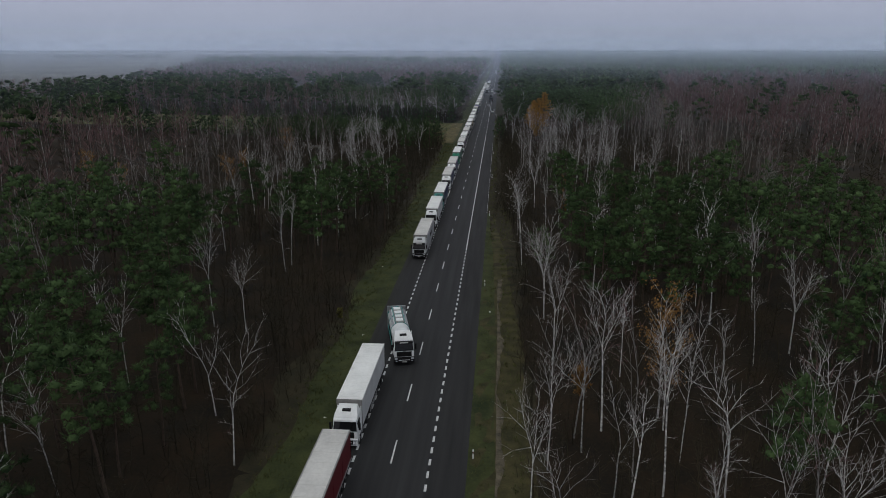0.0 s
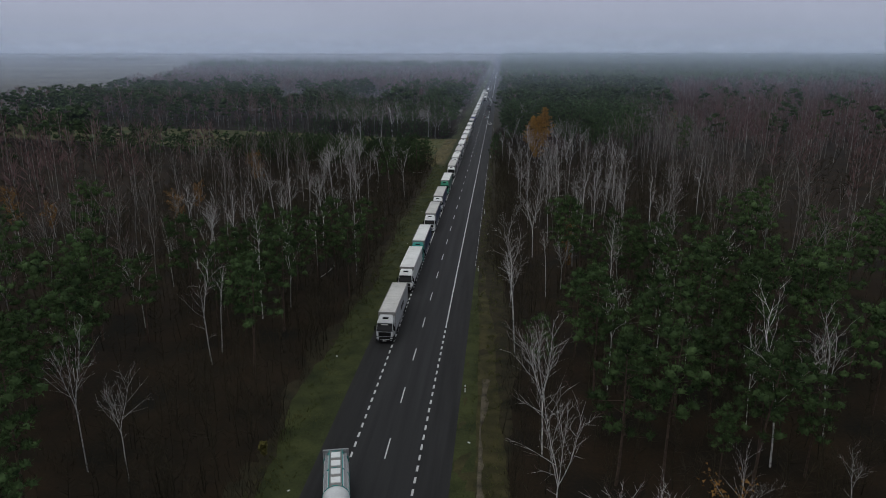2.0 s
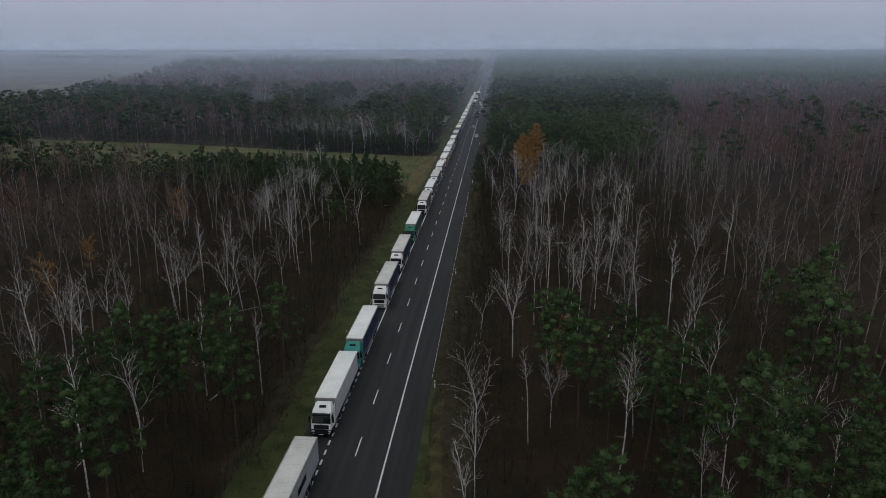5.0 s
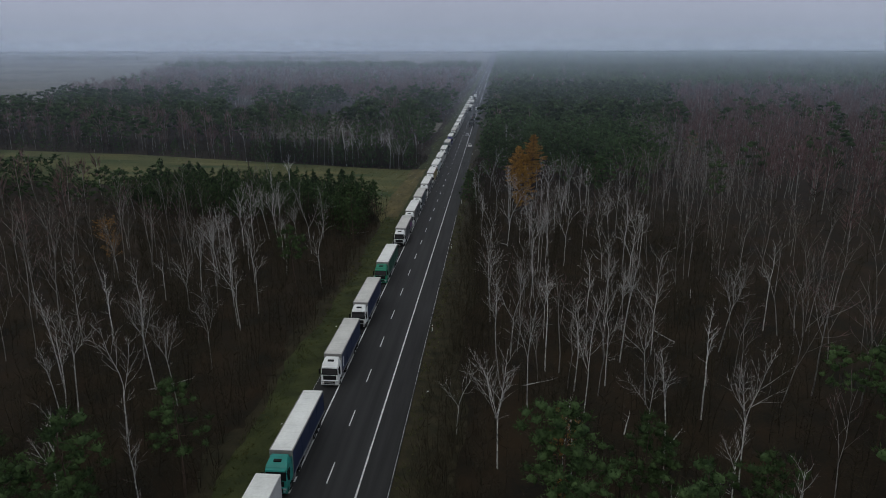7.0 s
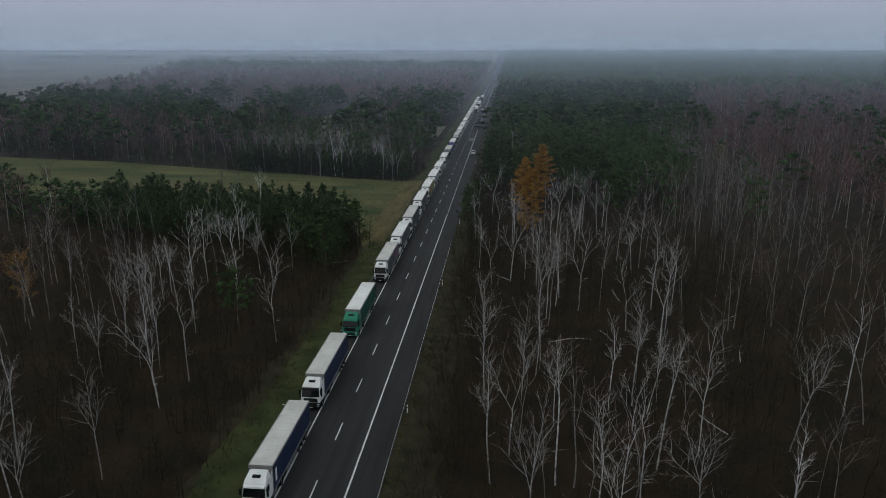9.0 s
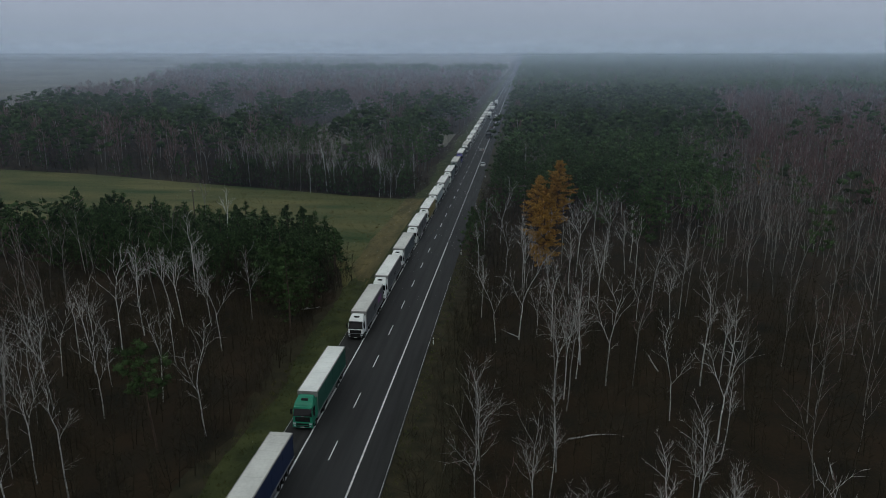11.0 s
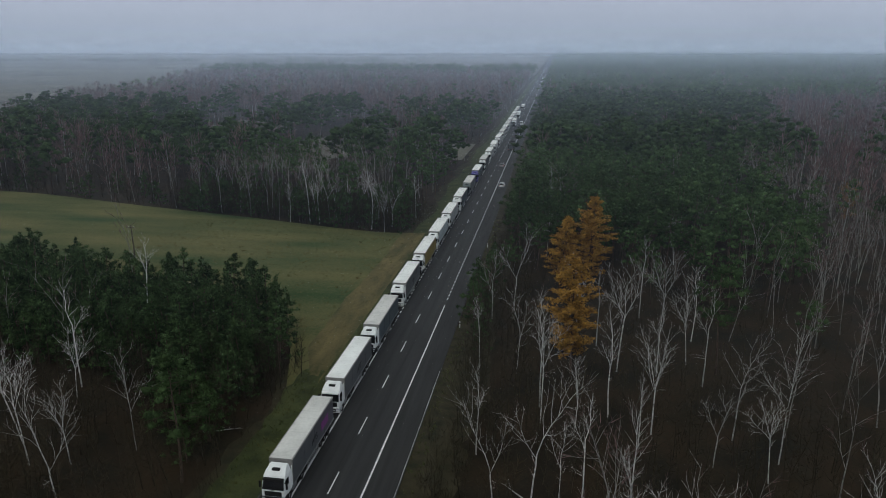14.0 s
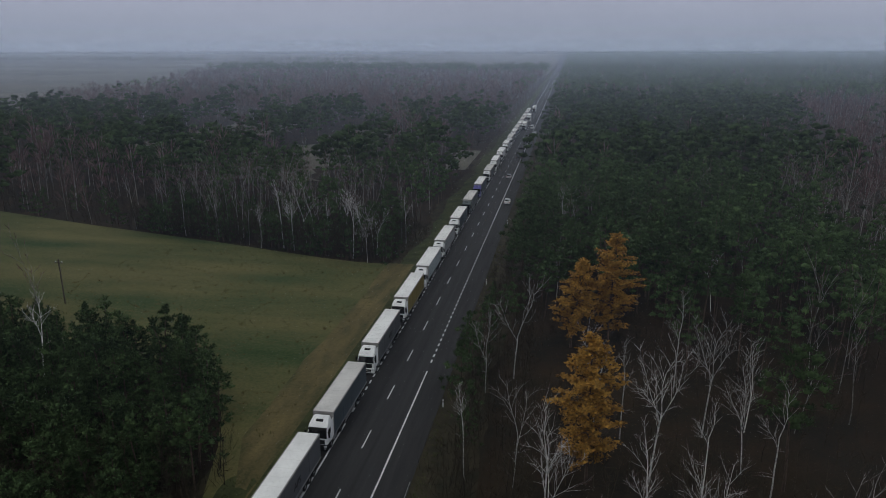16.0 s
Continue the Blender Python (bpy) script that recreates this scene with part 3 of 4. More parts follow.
truck(107.8 - Q, TEAL, BLUE, W, "teal truck with a navy curtain trailer", 1, trim=TEAL)
truck(132.3 - Q, WHITE, BLUE, D, "white truck with a navy blue curtain trailer", 1, bars=[(0.6, 1.8, 0.5, 1.4, W)])
truck(153 - Q, WHITE, BLUE, D, "white truck with a dark blue tarpaulin trailer", 0)
truck(176.2 - Q, GREEN, DKGREEN, W, "green truck with a dark green curtain trailer", 1, trim=GREEN)
truck(203.6 - Q, WHITE, GREY, D, "white truck with a dark grey curtain trailer", 0, bars=[(9.0, 2.0, 2.6, 1.0, PURPLE)], words=APS)
truck(222.2 - Q, WHITE, GREY, W, "white truck with a lettered grey curtain trailer", 1, words=APS)
truck(240.6 - Q, WHITE, SLATE, D, "white truck with a slate grey curtain trailer", 0)
truck(260.7 - Q, WHITE, GREY, W, "white truck with a lettered dark curtain trailer", 1, words=APS)
truck(280.2 - Q, WHITE, YELLOW, W, "white truck with an ochre yellow trailer", 0)
truck(298.4 - Q, WHITE, paint("pale_blue_panel", (0.45, 0.52, 0.55)), W, "white truck with a pale blue-grey trailer", 1, curtain=False)
truck(317.6 - Q, WHITE, SILVER, W, "white truck with a silver grey trailer", 0)
truck(339.2 - Q, WHITE, SLATE, W, "white truck with a slate curtain trailer", 1)
truck(361.4 - Q, paint("grey_green_cab", (0.12, 0.15, 0.15)), GREY, D, "grey-green truck with a grey trailer", 0)
truck(385.4 - Q, VIOLET, SLATE, W, "violet-blue truck with a dark trailer", 1, trim=VIOLET)
truck(411.3 - Q, WHITE, GREY, D, "white truck with a grey trailer", 0)
truck(434 - Q, WHITE, SILVER, W, "white truck with a silver trailer", 1)
truck(458 - Q, WHITE, paint("white_panel", (0.62, 0.63, 0.64)), W, "white truck with a white trailer", 0, curtain=False)
for k, yy in enumerate((484, 509, 532, 553, 575, 598, 622, 645, 668)):
    truck(yy - Q, WHITE, (SILVER, GREY, BLUE)[k % 3], (W, D)[k % 2], "white truck far down the queue", k % 2)
truck(570, WHITE, SILVER, W, "white truck standing in the lane beside the queue", 0, x=-1.85)
truck(622, WHITE, GREY, W, "white truck standing in the lane beside the queue", 1, x=-1.85)
truck(690, WHITE, SILVER, W, "white truck standing in the lane beside the queue", 0, x=-1.85)

car(5.4, 379, WHITE, "white car stopped on the paved shoulder")
car(2.3, 422, SILVER, "silver saloon car driving away along the road")
car(2.6, 520, BLACKP, "dark car driving away along the road")
car(2.4, 538, GREY, "grey car driving away along the road")
car(4.9, 560, SILVER, "silver car on the paved shoulder")
car(2.4, 585, WHITE, "white van driving away along the road", van=True, name="van")
for yy in (1120, 1210, 1330):
    car(2.2, yy, WHITE, "pale car far down the road", name="car")


def car_transporter(x, y):
    root = thing("car_transporter", "dark car transporter truck seen from behind", "truck", "traffic on the road", m=pose(x, y, 0, 0, 0, 180))
    cab(root, BLACKP, M_BLACK, 1, False)
    part("lower_deck", box(-1.25, 1.25, 2.6, 15.0, 0.95, 1.1, 0.02), M_CHASSIS, root)
    part("upper_deck", box(-1.25, 1.25, 2.9, 14.6, 2.65, 2.75, 0.02), M_CHASSIS, root)
    for s in (-1, 1):
        for yy in (3.0, 6.8, 10.6, 14.4):
            part("post", box(s * 1.2 - 0.06, s * 1.2 + 0.06, yy, yy + 0.14, 1.0, 3.2), M_CHASSIS, root)
        part("ramp", box(s * 0.8 - 0.25, s * 0.8 + 0.25, 14.9, 16.2, 0.8, 0.9, 0.01), M_RIM, root)
        part("tail_light", box(s * 0.95 - 0.2, s * 0.95 + 0.2, 15.0, 15.06, 0.85, 1.0), M_RED, root)
        for k in range(2):
            wheel(root, s * 1.03, 11.0 + 1.3 * k, 0.45, 0.35)
    return root


car_transporter(3.0, 478)


# ---- roadside posts and scraps of rubbish ----
def marker_post(x, y):
    root = thing("marker_post", "white plastic roadside marker post with a dark band", "post", "roadside marker posts", m=pose(x, y, -0.22))
    part("post", profile([(-0.05, 0.0), (-0.05, 1.0), (0.05, 1.12), (0.05, 0.0)], -0.06, 0.06, 0.01), WHITE, root)
    part("band", box(-0.065, 0.065, -0.056, 0.056, 0.72, 0.9), M_BLACK, root)
    part("reflector", box(-0.03, 0.03, -0.062, -0.05, 0.76, 0.86), M_RED, root)


for y in (5, 55, 105, 155, 205, 255, 305, 355):
    marker_post(7.6, y - 3.5)
rng = random.Random(77)
for x, y in ((-8.4, 30), (-9.0, 18), (-8.2, 8), (-10.2, 46), (-9.3, 70), (-10.8, 61), (-9.2, 86), (-8.6, 120), (-10.0, 138), (-8.8, 152), (-9.9, 171), (-8.4, 214), (-10.5, 232), (8.6, 40), (8.9, 130)):
    bm = box(-0.14, 0.14, -0.09, 0.09, 0, 0.08, 0.02)
    for v in bm.verts:
        v.co += Vector((rng.gauss(0, 0.02), rng.gauss(0, 0.02), rng.gauss(0, 0.012)))
    me = bpy.data.meshes.new("litter_scrap")
    bm.to_mesh(me), bm.free()
    me.materials.append(WHITE)
    ob = new("litter_scrap", me)
    ob.matrix_basis = pose(x, y, -0.18 if abs(x) < 9 else -0.27, 0, 0, rng.uniform(0, 360))
    tagged(ob, "crumpled white scrap of rubbish on the verge", "litter", "scraps of rubbish")


# ---- trees ----
class Tris:
    """Collects triangles with a material slot."""

    def __init__(self):
        self.v, self.f, self.m = [], [], []

    def tube(self, pts, radii, sides, slot):
        rings = []
        for i, (p, r) in enumerate(zip(pts, radii)):
            d = (pts[min(i + 1, len(pts) - 1)] - pts[max(i - 1, 0)]).normalized()
            a = d.orthogonal().normalized()
            b = d.cross(a)
            base = len(self.v)
            for k in range(sides):
                t = 2 * math.pi * k / sides
                self.v.append(tuple(p + (a * math.cos(t) + b * math.sin(t)) * r))
            rings.append(base)
        for a, b in zip(rings, rings[1:]):
            for k in range(sides):
                j = (k + 1) % sides
                self.f += [(a + k, a + j, b + j), (a + k, b + j, b + k)]
                self.m += [slot, slot]

    def sliver(self, p, q, w, slot, rng):
        side = (q - p).cross(Vector((rng.gauss(0, 1), rng.gauss(0, 1), rng.gauss(0, 1)))).normalized() * w / 2
        n = len(self.v)
        self.v += [tuple(p - side), tuple(p + side), tuple(q)]
        self.f.append((n, n + 1, n + 2))
        self.m.append(slot)

    def leaf(self, p, n, s, slot, rng):
        a = n.orthogonal().normalized()
        b = n.cross(a)
        t = rng.uniform(0, 6.28)
        k = len(self.v)
        for j, l in ((0, 1.0), (2.2, 0.75), (4.0, 0.85)):
            self.v.append(tuple(p + (a * math.cos(t + j) + b * math.sin(t + j)) * s * l))
        self.f.append((k, k + 1, k + 2))
        self.m.append(slot)

    def split(self, slot):
        v, f, m = np.array(self.v), np.array(self.f), np.array(self.m)
        f = f[m == slot]
        used, inv = np.unique(f, return_inverse=True)
        return v[used], inv.reshape(-1, 3)

    def arrays(self):
        return np.array(self.v), np.array(self.f), np.array(self.m)


def bent(rng, start, way, length, n, wander, lift=0.0):
    pts, d = [start.copy()], way.normalized()
    for _ in range(n):
        d = (d + Vector((rng.gauss(0, wander), rng.gauss(0, wander), rng.gauss(0, wander) + lift))).normalized()
        pts.append(pts[-1] + d * (length / n))
    return pts


def birch(seed, h=16.0, detail=2, coarse=False):
    """Bare birch, a slender stem that forks into rising antlers: slot 0 pale stem and limbs, slot 1 brown twigs. detail 2 near, 1 middle, 0 far."""
    rng, T = random.Random(seed), Tris()
    fork = h * rng.uniform(0.40, 0.66)
    r = 0.075 + 0.03 * rng.random()
    if detail == 0:
        top = Vector((rng.gauss(0, 0.6), rng.gauss(0, 0.6), h * 0.96))
        foot = Vector((0, 0, -0.4))
        T.tube([foot, top], [r * 0.85, 0.02], 3, 0)
        n, w = (20, 0.48) if coarse else (50, 0.18)
        for _ in range(n):
            t = rng.uniform(0.42, 0.97)
            a, rr = rng.uniform(0, 6.28), h * 0.15 * math.sin(math.pi * (t - 0.25) / 0.85) * rng.uniform(0.3, 1.0)
            p = foot.lerp(top, t - 0.08) + Vector((math.cos(a) * rr * 0.5, math.sin(a) * rr * 0.5, 0))
            T.sliver(p, p + Vector((math.cos(a) * rr * 0.7, math.sin(a) * rr * 0.7, h * rng.uniform(0.08, 0.17))), w, 1, rng)
        return T
    near = detail == 2
    trunk = bent(rng, Vector((0, 0, -0.4)), Vector((rng.gauss(0, 0.06), rng.gauss(0, 0.06), 1)), fork, 5, 0.03, 0.03)
    T.tube(trunk, [r * (1.15 if i == 0 else 1 - 0.30 * i / 5) for i in range(6)], 5 if near else 3, 0)

    def limb(p, way, L, rad, level):
        n = (5, 3, 2)[level] if near else (3, 2, 1)[level]
        pts = bent(rng, p, way, L, n, (0.11, 0.17, 0.2)[level], 0.06)
        T.tube(pts, [rad * (1 - 0.82 * q / n) for q in range(n + 1)], (4 if near else 3) if level == 0 else 3, 0)
        kids = ((9, 4), (6, 2))[0 if near else 1][level] if level < 2 else 0
        d0 = (pts[-1] - pts[0]).normalized()
        side = rng.uniform(0, 6.28)
        for q in range(kids):
            t = 0.16 + 0.78 * (q + rng.random()) / kids
            m = min(int(t * n), n - 1)
            c = pts[m].lerp(pts[m + 1], t * n - m)
            side += 2.4 + rng.gauss(0, 0.5)
            a = d0.orthogonal().normalized()
            out = a * math.cos(side) + d0.cross(a) * math.sin(side)
            way2 = d0 + out * rng.uniform(0.55, 1.0) + Vector((0, 0, 0.15))
            l2 = (0.30 + 0.34 * (1 - t)) * L * rng.uniform(0.65, 1.2)
            if level == 0:
                limb(c, way2, l2, rad * 0.46 * (1 - 0.5 * t) + 0.006, 1)
            elif near:
                T.sliver(c, c + way2.normalized() * l2, 0.030, 0, rng)
        if level:
            for _ in range(5 if near else 4):
                c = pts[0].lerp(pts[-1], rng.uniform(0.35, 1.0))
                v = (d0 + Vector((rng.gauss(0, 0.55), rng.gauss(0, 0.55), rng.gauss(0.2, 0.4)))).normalized()
                T.sliver(c, c + v * rng.uniform(0.5, 1.2), 0.024 if near else 0.075, 1, rng)

    leaders = rng.choice((2, 3, 3, 4)) if near else rng.choice((2, 2, 3))
    a0 = rng.uniform(0, 6.28)
    for k in range(leaders):
        a = a0 + 6.28 * k / leaders + rng.gauss(0, 0.35)
        out = rng.uniform(0.22, 0.58) if k else rng.uniform(0.02, 0.2)
        start = trunk[-1].lerp(trunk[-2], rng.uniform(0, 0.9) if k else 0.0)
        limb(start, Vector((math.cos(a) * out, math.sin(a) * out, 1)), (h - fork) * (rng.uniform(0.9, 1.1) if k == 0 else rng.uniform(0.6, 1.0)), r * (0.62 if k == 0 else 0.45), 0)
    if near:
        for _ in range(rng.choice((1, 2, 4))):
            b, t = rng.uniform(0, 6.28), rng.uniform(0.5, 0.95)
            m = min(int(t * 5), 4)
            limb(trunk[m].lerp(trunk[m + 1], t * 5 - m), Vector((math.cos(b), math.sin(b), rng.uniform(0.4, 1.1))), rng.uniform(0.8, 2.2), 0.022, 1)
    return T


def bare_tree(seed, h=8.0, n=58, w=0.05):
    """Dark leafless young broadleaf tree, a haze of fine shoots: one slot."""
    rng, T = random.Random(seed), Tris()
    stem = bent(rng, Vector((0, 0, -0.4)), Vector((rng.gauss(0, 0.1), rng.gauss(0, 0.1), 1)), h * 0.9, 3, 0.06, 0.02)
    T.tube(stem, [0.07, 0.05, 0.03, 0.01], 3, 0)
    for _ in range(n):
        t = rng.uniform(0.18, 1.0)
        i = min(int(t * 3), 2)
        p = stem[i].lerp(stem[i + 1], t * 3 - i)
        a, rr = rng.uniform(0, 6.28), h * 0.26 * rng.uniform(0.4, 1.1) * (1.15 - 0.6 * t)
        q = p + Vector((math.cos(a) * rr, math.sin(a) * rr, h * rng.uniform(0.04, 0.2)))
        T.sliver(p, q, w, 0, rng)
        if rng.random() < 0.7:
            m = p.lerp(q, rng.uniform(0.4, 0.8))
            T.sliver(m, m + Vector((rng.gauss(0, 0.5), rng.gauss(0, 0.5), rng.uniform(0.2, 0.9))), w * 0.8, 0, rng)
    return T


PHI = (1 + 5 ** 0.5) / 2
ICO = [Vector(p).normalized() for p in ((-1, PHI, 0), (1, PHI, 0), (-1, -PHI, 0), (1, -PHI, 0), (0, -1, PHI), (0, 1, PHI), (0, -1, -PHI), (0, 1, -PHI), (PHI, 0, -1), (PHI, 0, 1), (-PHI, 0, -1), (-PHI, 0, 1))]
ICO_F = ((0, 11, 5), (0, 5, 1), (0, 1, 7), (0, 7, 10), (0, 10, 11), (1, 5, 9), (5, 11, 4), (11, 10, 2), (10, 7, 6), (7, 1, 8), (3, 9, 4), (3, 4, 2), (3, 2, 6), (3, 6, 8), (3, 8, 9), (4, 9, 5), (2, 4, 11), (6, 2, 10), (8, 6, 7), (9, 8, 1))


def tuft(T, c, size, slot, rng, needles, long, wide, flat=0.8, cap=False):
    """A ragged pad of needles: a lumpy core with sprays standing out of it, mostly upwards."""
    base = len(T.v)
    if cap:
        a0 = rng.uniform(0, 6.28)
        T.v.append((c.x + rng.gauss(0, 0.2) * size, c.y + rng.gauss(0, 0.2) * size, c.z + size * flat * rng.uniform(0.6, 1.0)))
        for k in range(6):
            a, q = a0 + k * math.pi / 3, size * rng.uniform(0.75, 1.25)
            T.v.append((c.x + math.cos(a) * q, c.y + math.sin(a) * q, c.z - size * rng.uniform(0.1, 0.7)))
            T.f.append((base, base + 1 + k, base + 1 + (k + 1) % 6))
            T.m.append(slot)
        return
    turn = Matrix.Rotation(rng.uniform(0, 6.28), 3, "Z")
    for p in ICO:
        q = turn @ p
        k = size * (rng.uniform(0.42, 0.8) if needles > 5 else rng.uniform(0.55, 1.05))
        T.v.append((c.x + q.x * k, c.y + q.y * k, c.z + q.z * k * flat))
    for f in ICO_F:
        if sum(ICO[i].z for i in f) > -1.3:
            T.f.append(tuple(base + i for i in f))
            T.m.append(slot)
    for _ in range(needles):
        d = Vector((rng.gauss(0, 1), rng.gauss(0, 1), rng.gauss(0.4, 0.8))).normalized()
        q = c + Vector((d.x * size, d.y * size, d.z * size * flat)) * rng.uniform(0.35, 0.95)
        T.sliver(q, q + (d + Vector((0, 0, 0.35))).normalized() * long * rng.uniform(0.5, 1.3), wide, slot, rng)


def pine(seed, h=15.0, detail=2, young=False, coarse=False):
    """Scots pine: slot 0 bark, slot 1 needle pads in layers on limbs under a domed head; young ones are bushy to the ground."""
    rng, T = random.Random(seed), Tris()
    trunk = bent(rng, Vector((0, 0, -0.4)), Vector((rng.gauss(0, 0.04), rng.gauss(0, 0.04), 1)), h, 6, 0.03, 0.02)
    if detail == 0:
        T.tube(trunk[::6], [0.09, 0.03], 3, 0)
    else:
        T.tube(trunk, [0.17 * (1 - 0.85 * i / 6) for i in range(7)], 5 if detail == 2 else 3, 0)
    low = 0.06 if young else rng.uniform(0.36, 0.50)
    n = ((9 if coarse else 10), 12, 19)[detail] + (3 if young and not coarse else 0)
    R = h * (0.32 if young else 0.20) * rng.uniform(0.85, 1.2)
    big = (1.25 if coarse else 1.35, 0.98, 0.76)[detail] * (0.8 if young else 1.0) * h / 14.5
    long, wide = ((0.8, 0.42), (0.46, 0.20), (0.34, 0.13))[detail]
    needles = (4, 17, 40)[detail]
    for i in range(n):
        u = (i + rng.random()) / n
        t = low + (0.96 - low) * u
        k = min(5, int(t * 6))
        p = trunk[k].lerp(trunk[k + 1], t * 6 - k)
        reach = R * ((1 - u ** 1.8) ** 0.9 if young else (0.72 + 0.5 * u) * (1 - u ** 3) ** 0.55) * rng.uniform(0.65, 1.2) + 0.1
        a = i * 2.4 + rng.gauss(0, 0.45)
        tip = p + Vector((math.cos(a) * reach, math.sin(a) * reach, reach * rng.uniform(0.1, 0.4)))
        if detail == 2:
            T.tube([p, p.lerp(tip, 0.5) + Vector((0, 0, -0.05)), tip], [0.04, 0.028, 0.012], 3, 0)
        pads = ((tip, 1.0),) if detail == 0 else ((tip, 1.0), (p.lerp(tip, 0.5), 0.95)) if detail == 1 else ((tip, 1.0), (p.lerp(tip, 0.5), 1.0))
        for c, kk in pads:
            off = 0.4 * big if detail else 0.15
            c = c + Vector((rng.gauss(0, off), rng.gauss(0, off), rng.uniform(-0.2, 0.4) * big))
            tuft(T, c, big * kk * rng.uniform(0.7, 1.2), 1, rng, needles, long, wide, 1.0 if young else 0.8, coarse)
    tuft(T, trunk[-1], big * 0.85, 1, rng, needles, long, wide, 1.0 if young else 0.8, coarse)
    return T


def larch(seed, h=18.0, dense=1.0):
    """Larch in autumn colour: drooping tiers of needle sprays."""
    rng, T = random.Random(seed), Tris()
    trunk = bent(rng, Vector((0, 0, -0.4)), Vector((rng.gauss(0, 0.03), rng.gauss(0, 0.03), 1)), h, 6, 0.02, 0.02)
    T.tube(trunk, [0.2 * (1 - 0.9 * i / 6) for i in range(7)], 5, 0)
    n = int(110 * dense)
    for i in range(n):
        t = 0.16 + 0.83 * (i + rng.random()) / n
        p = Vector((trunk[min(6, int(t * 6))].x, trunk[min(6, int(t * 6))].y, t * h))
        reach = h * 0.21 * min(1.0, 0.35 + 2.2 * (t - 0.16)) * (1 - t ** 3.2) ** 0.9 * rng.uniform(0.5, 1.35) + 0.3
        a = i * 2.4 + rng.gauss(0, 0.5)
        tip = p + Vector((math.cos(a) * reach, math.sin(a) * reach, reach * rng.uniform(-0.15, 0.3)))
        T.tube([p, p.lerp(tip, 0.5) + Vector((0, 0, 0.08)), tip], [0.035, 0.025, 0.01], 3, 0)
        for _ in range(int(22 + 24 * reach)):
            u = rng.uniform(0.2, 1.05)
            c = p.lerp(tip, u) + Vector((rng.gauss(0, 0.22), rng.gauss(0, 0.22), rng.gauss(-0.08, 0.16)))
            T.leaf(c, Vector((rng.gauss(0, 0.6), rng.gauss(0, 0.6), 1)).normalized(), 0.22 * rng.uniform(0.6, 1.4), 1, rng)
    return T


def leafy(seed, h=12.0):
    """Broadleaf tree with a thinning crown of autumn leaves."""
    rng, T = random.Random(seed), Tris()
    trunk = bent(rng, Vector((0, 0, -0.4)), Vector((rng.gauss(0, 0.06), rng.gauss(0, 0.06), 1)), h * 0.92, 6, 0.04, 0.02)
    T.tube(trunk, [0.011 * h * (1 - 0.85 * i / 6) for i in range(7)], 5, 0)
    for i in range(26):
        t = 0.3 + 0.69 * (i + rng.random()) / 26
        k = min(int(t * 6), 5)
        p = trunk[k].lerp(trunk[k + 1], t * 6 - k)
        a = i * 2.4 + rng.gauss(0, 0.5)
        L = h * (0.10 + 0.16 * math.sin(math.pi * (t - 0.15))) * rng.uniform(0.6, 1.2)
        limb = bent(rng, p, Vector((math.cos(a), math.sin(a), rng.uniform(0.5, 1.2))), L, 2, 0.12, 0.06)
        T.tube(limb, [0.03, 0.02, 0.006], 3, 0)
        for _ in range(60):
            c = limb[0].lerp(limb[2], rng.uniform(0.3, 1.05)) + Vector((rng.gauss(0, 0.05), rng.gauss(0, 0.05), rng.gauss(0, 0.04))) * h * 0.42
            T.leaf(c, Vector((rng.gauss(0, 0.8), rng.gauss(0, 0.8), 1)).normalized(), 0.15 * rng.uniform(0.6, 1.4), 1, rng)
    return T


def bush(seed, h=3.0, n=46, w=0.03):
    """Leafless understorey shrub of thin shoots."""
    rng, T = random.Random(seed), Tris()
    for _ in range(n):
        a, r = rng.uniform(0, 6.28), rng.uniform(0.05, 0.4) * h
        p = Vector((rng.gauss(0, 0.12) * h, rng.gauss(0, 0.12) * h, -0.4 if rng.random() < 0.4 else rng.uniform(0.1, 0.6) * h))
        T.sliver(p, p + Vector((math.cos(a) * r * 0.8, math.sin(a) * r * 0.8, h * rng.uniform(0.25, 0.6))), w, 0, rng)
    return T


WOOD_EDGE = ((250, -330), (440, -332), (520, -305), (614, -344), (740, -391), (874, -425), (1200, -560), (1600, -660))


def west_edge(y):
    return float(np.interp(y, [e[0] for e in WOOD_EDGE], [e[1] for e in WOOD_EDGE]))


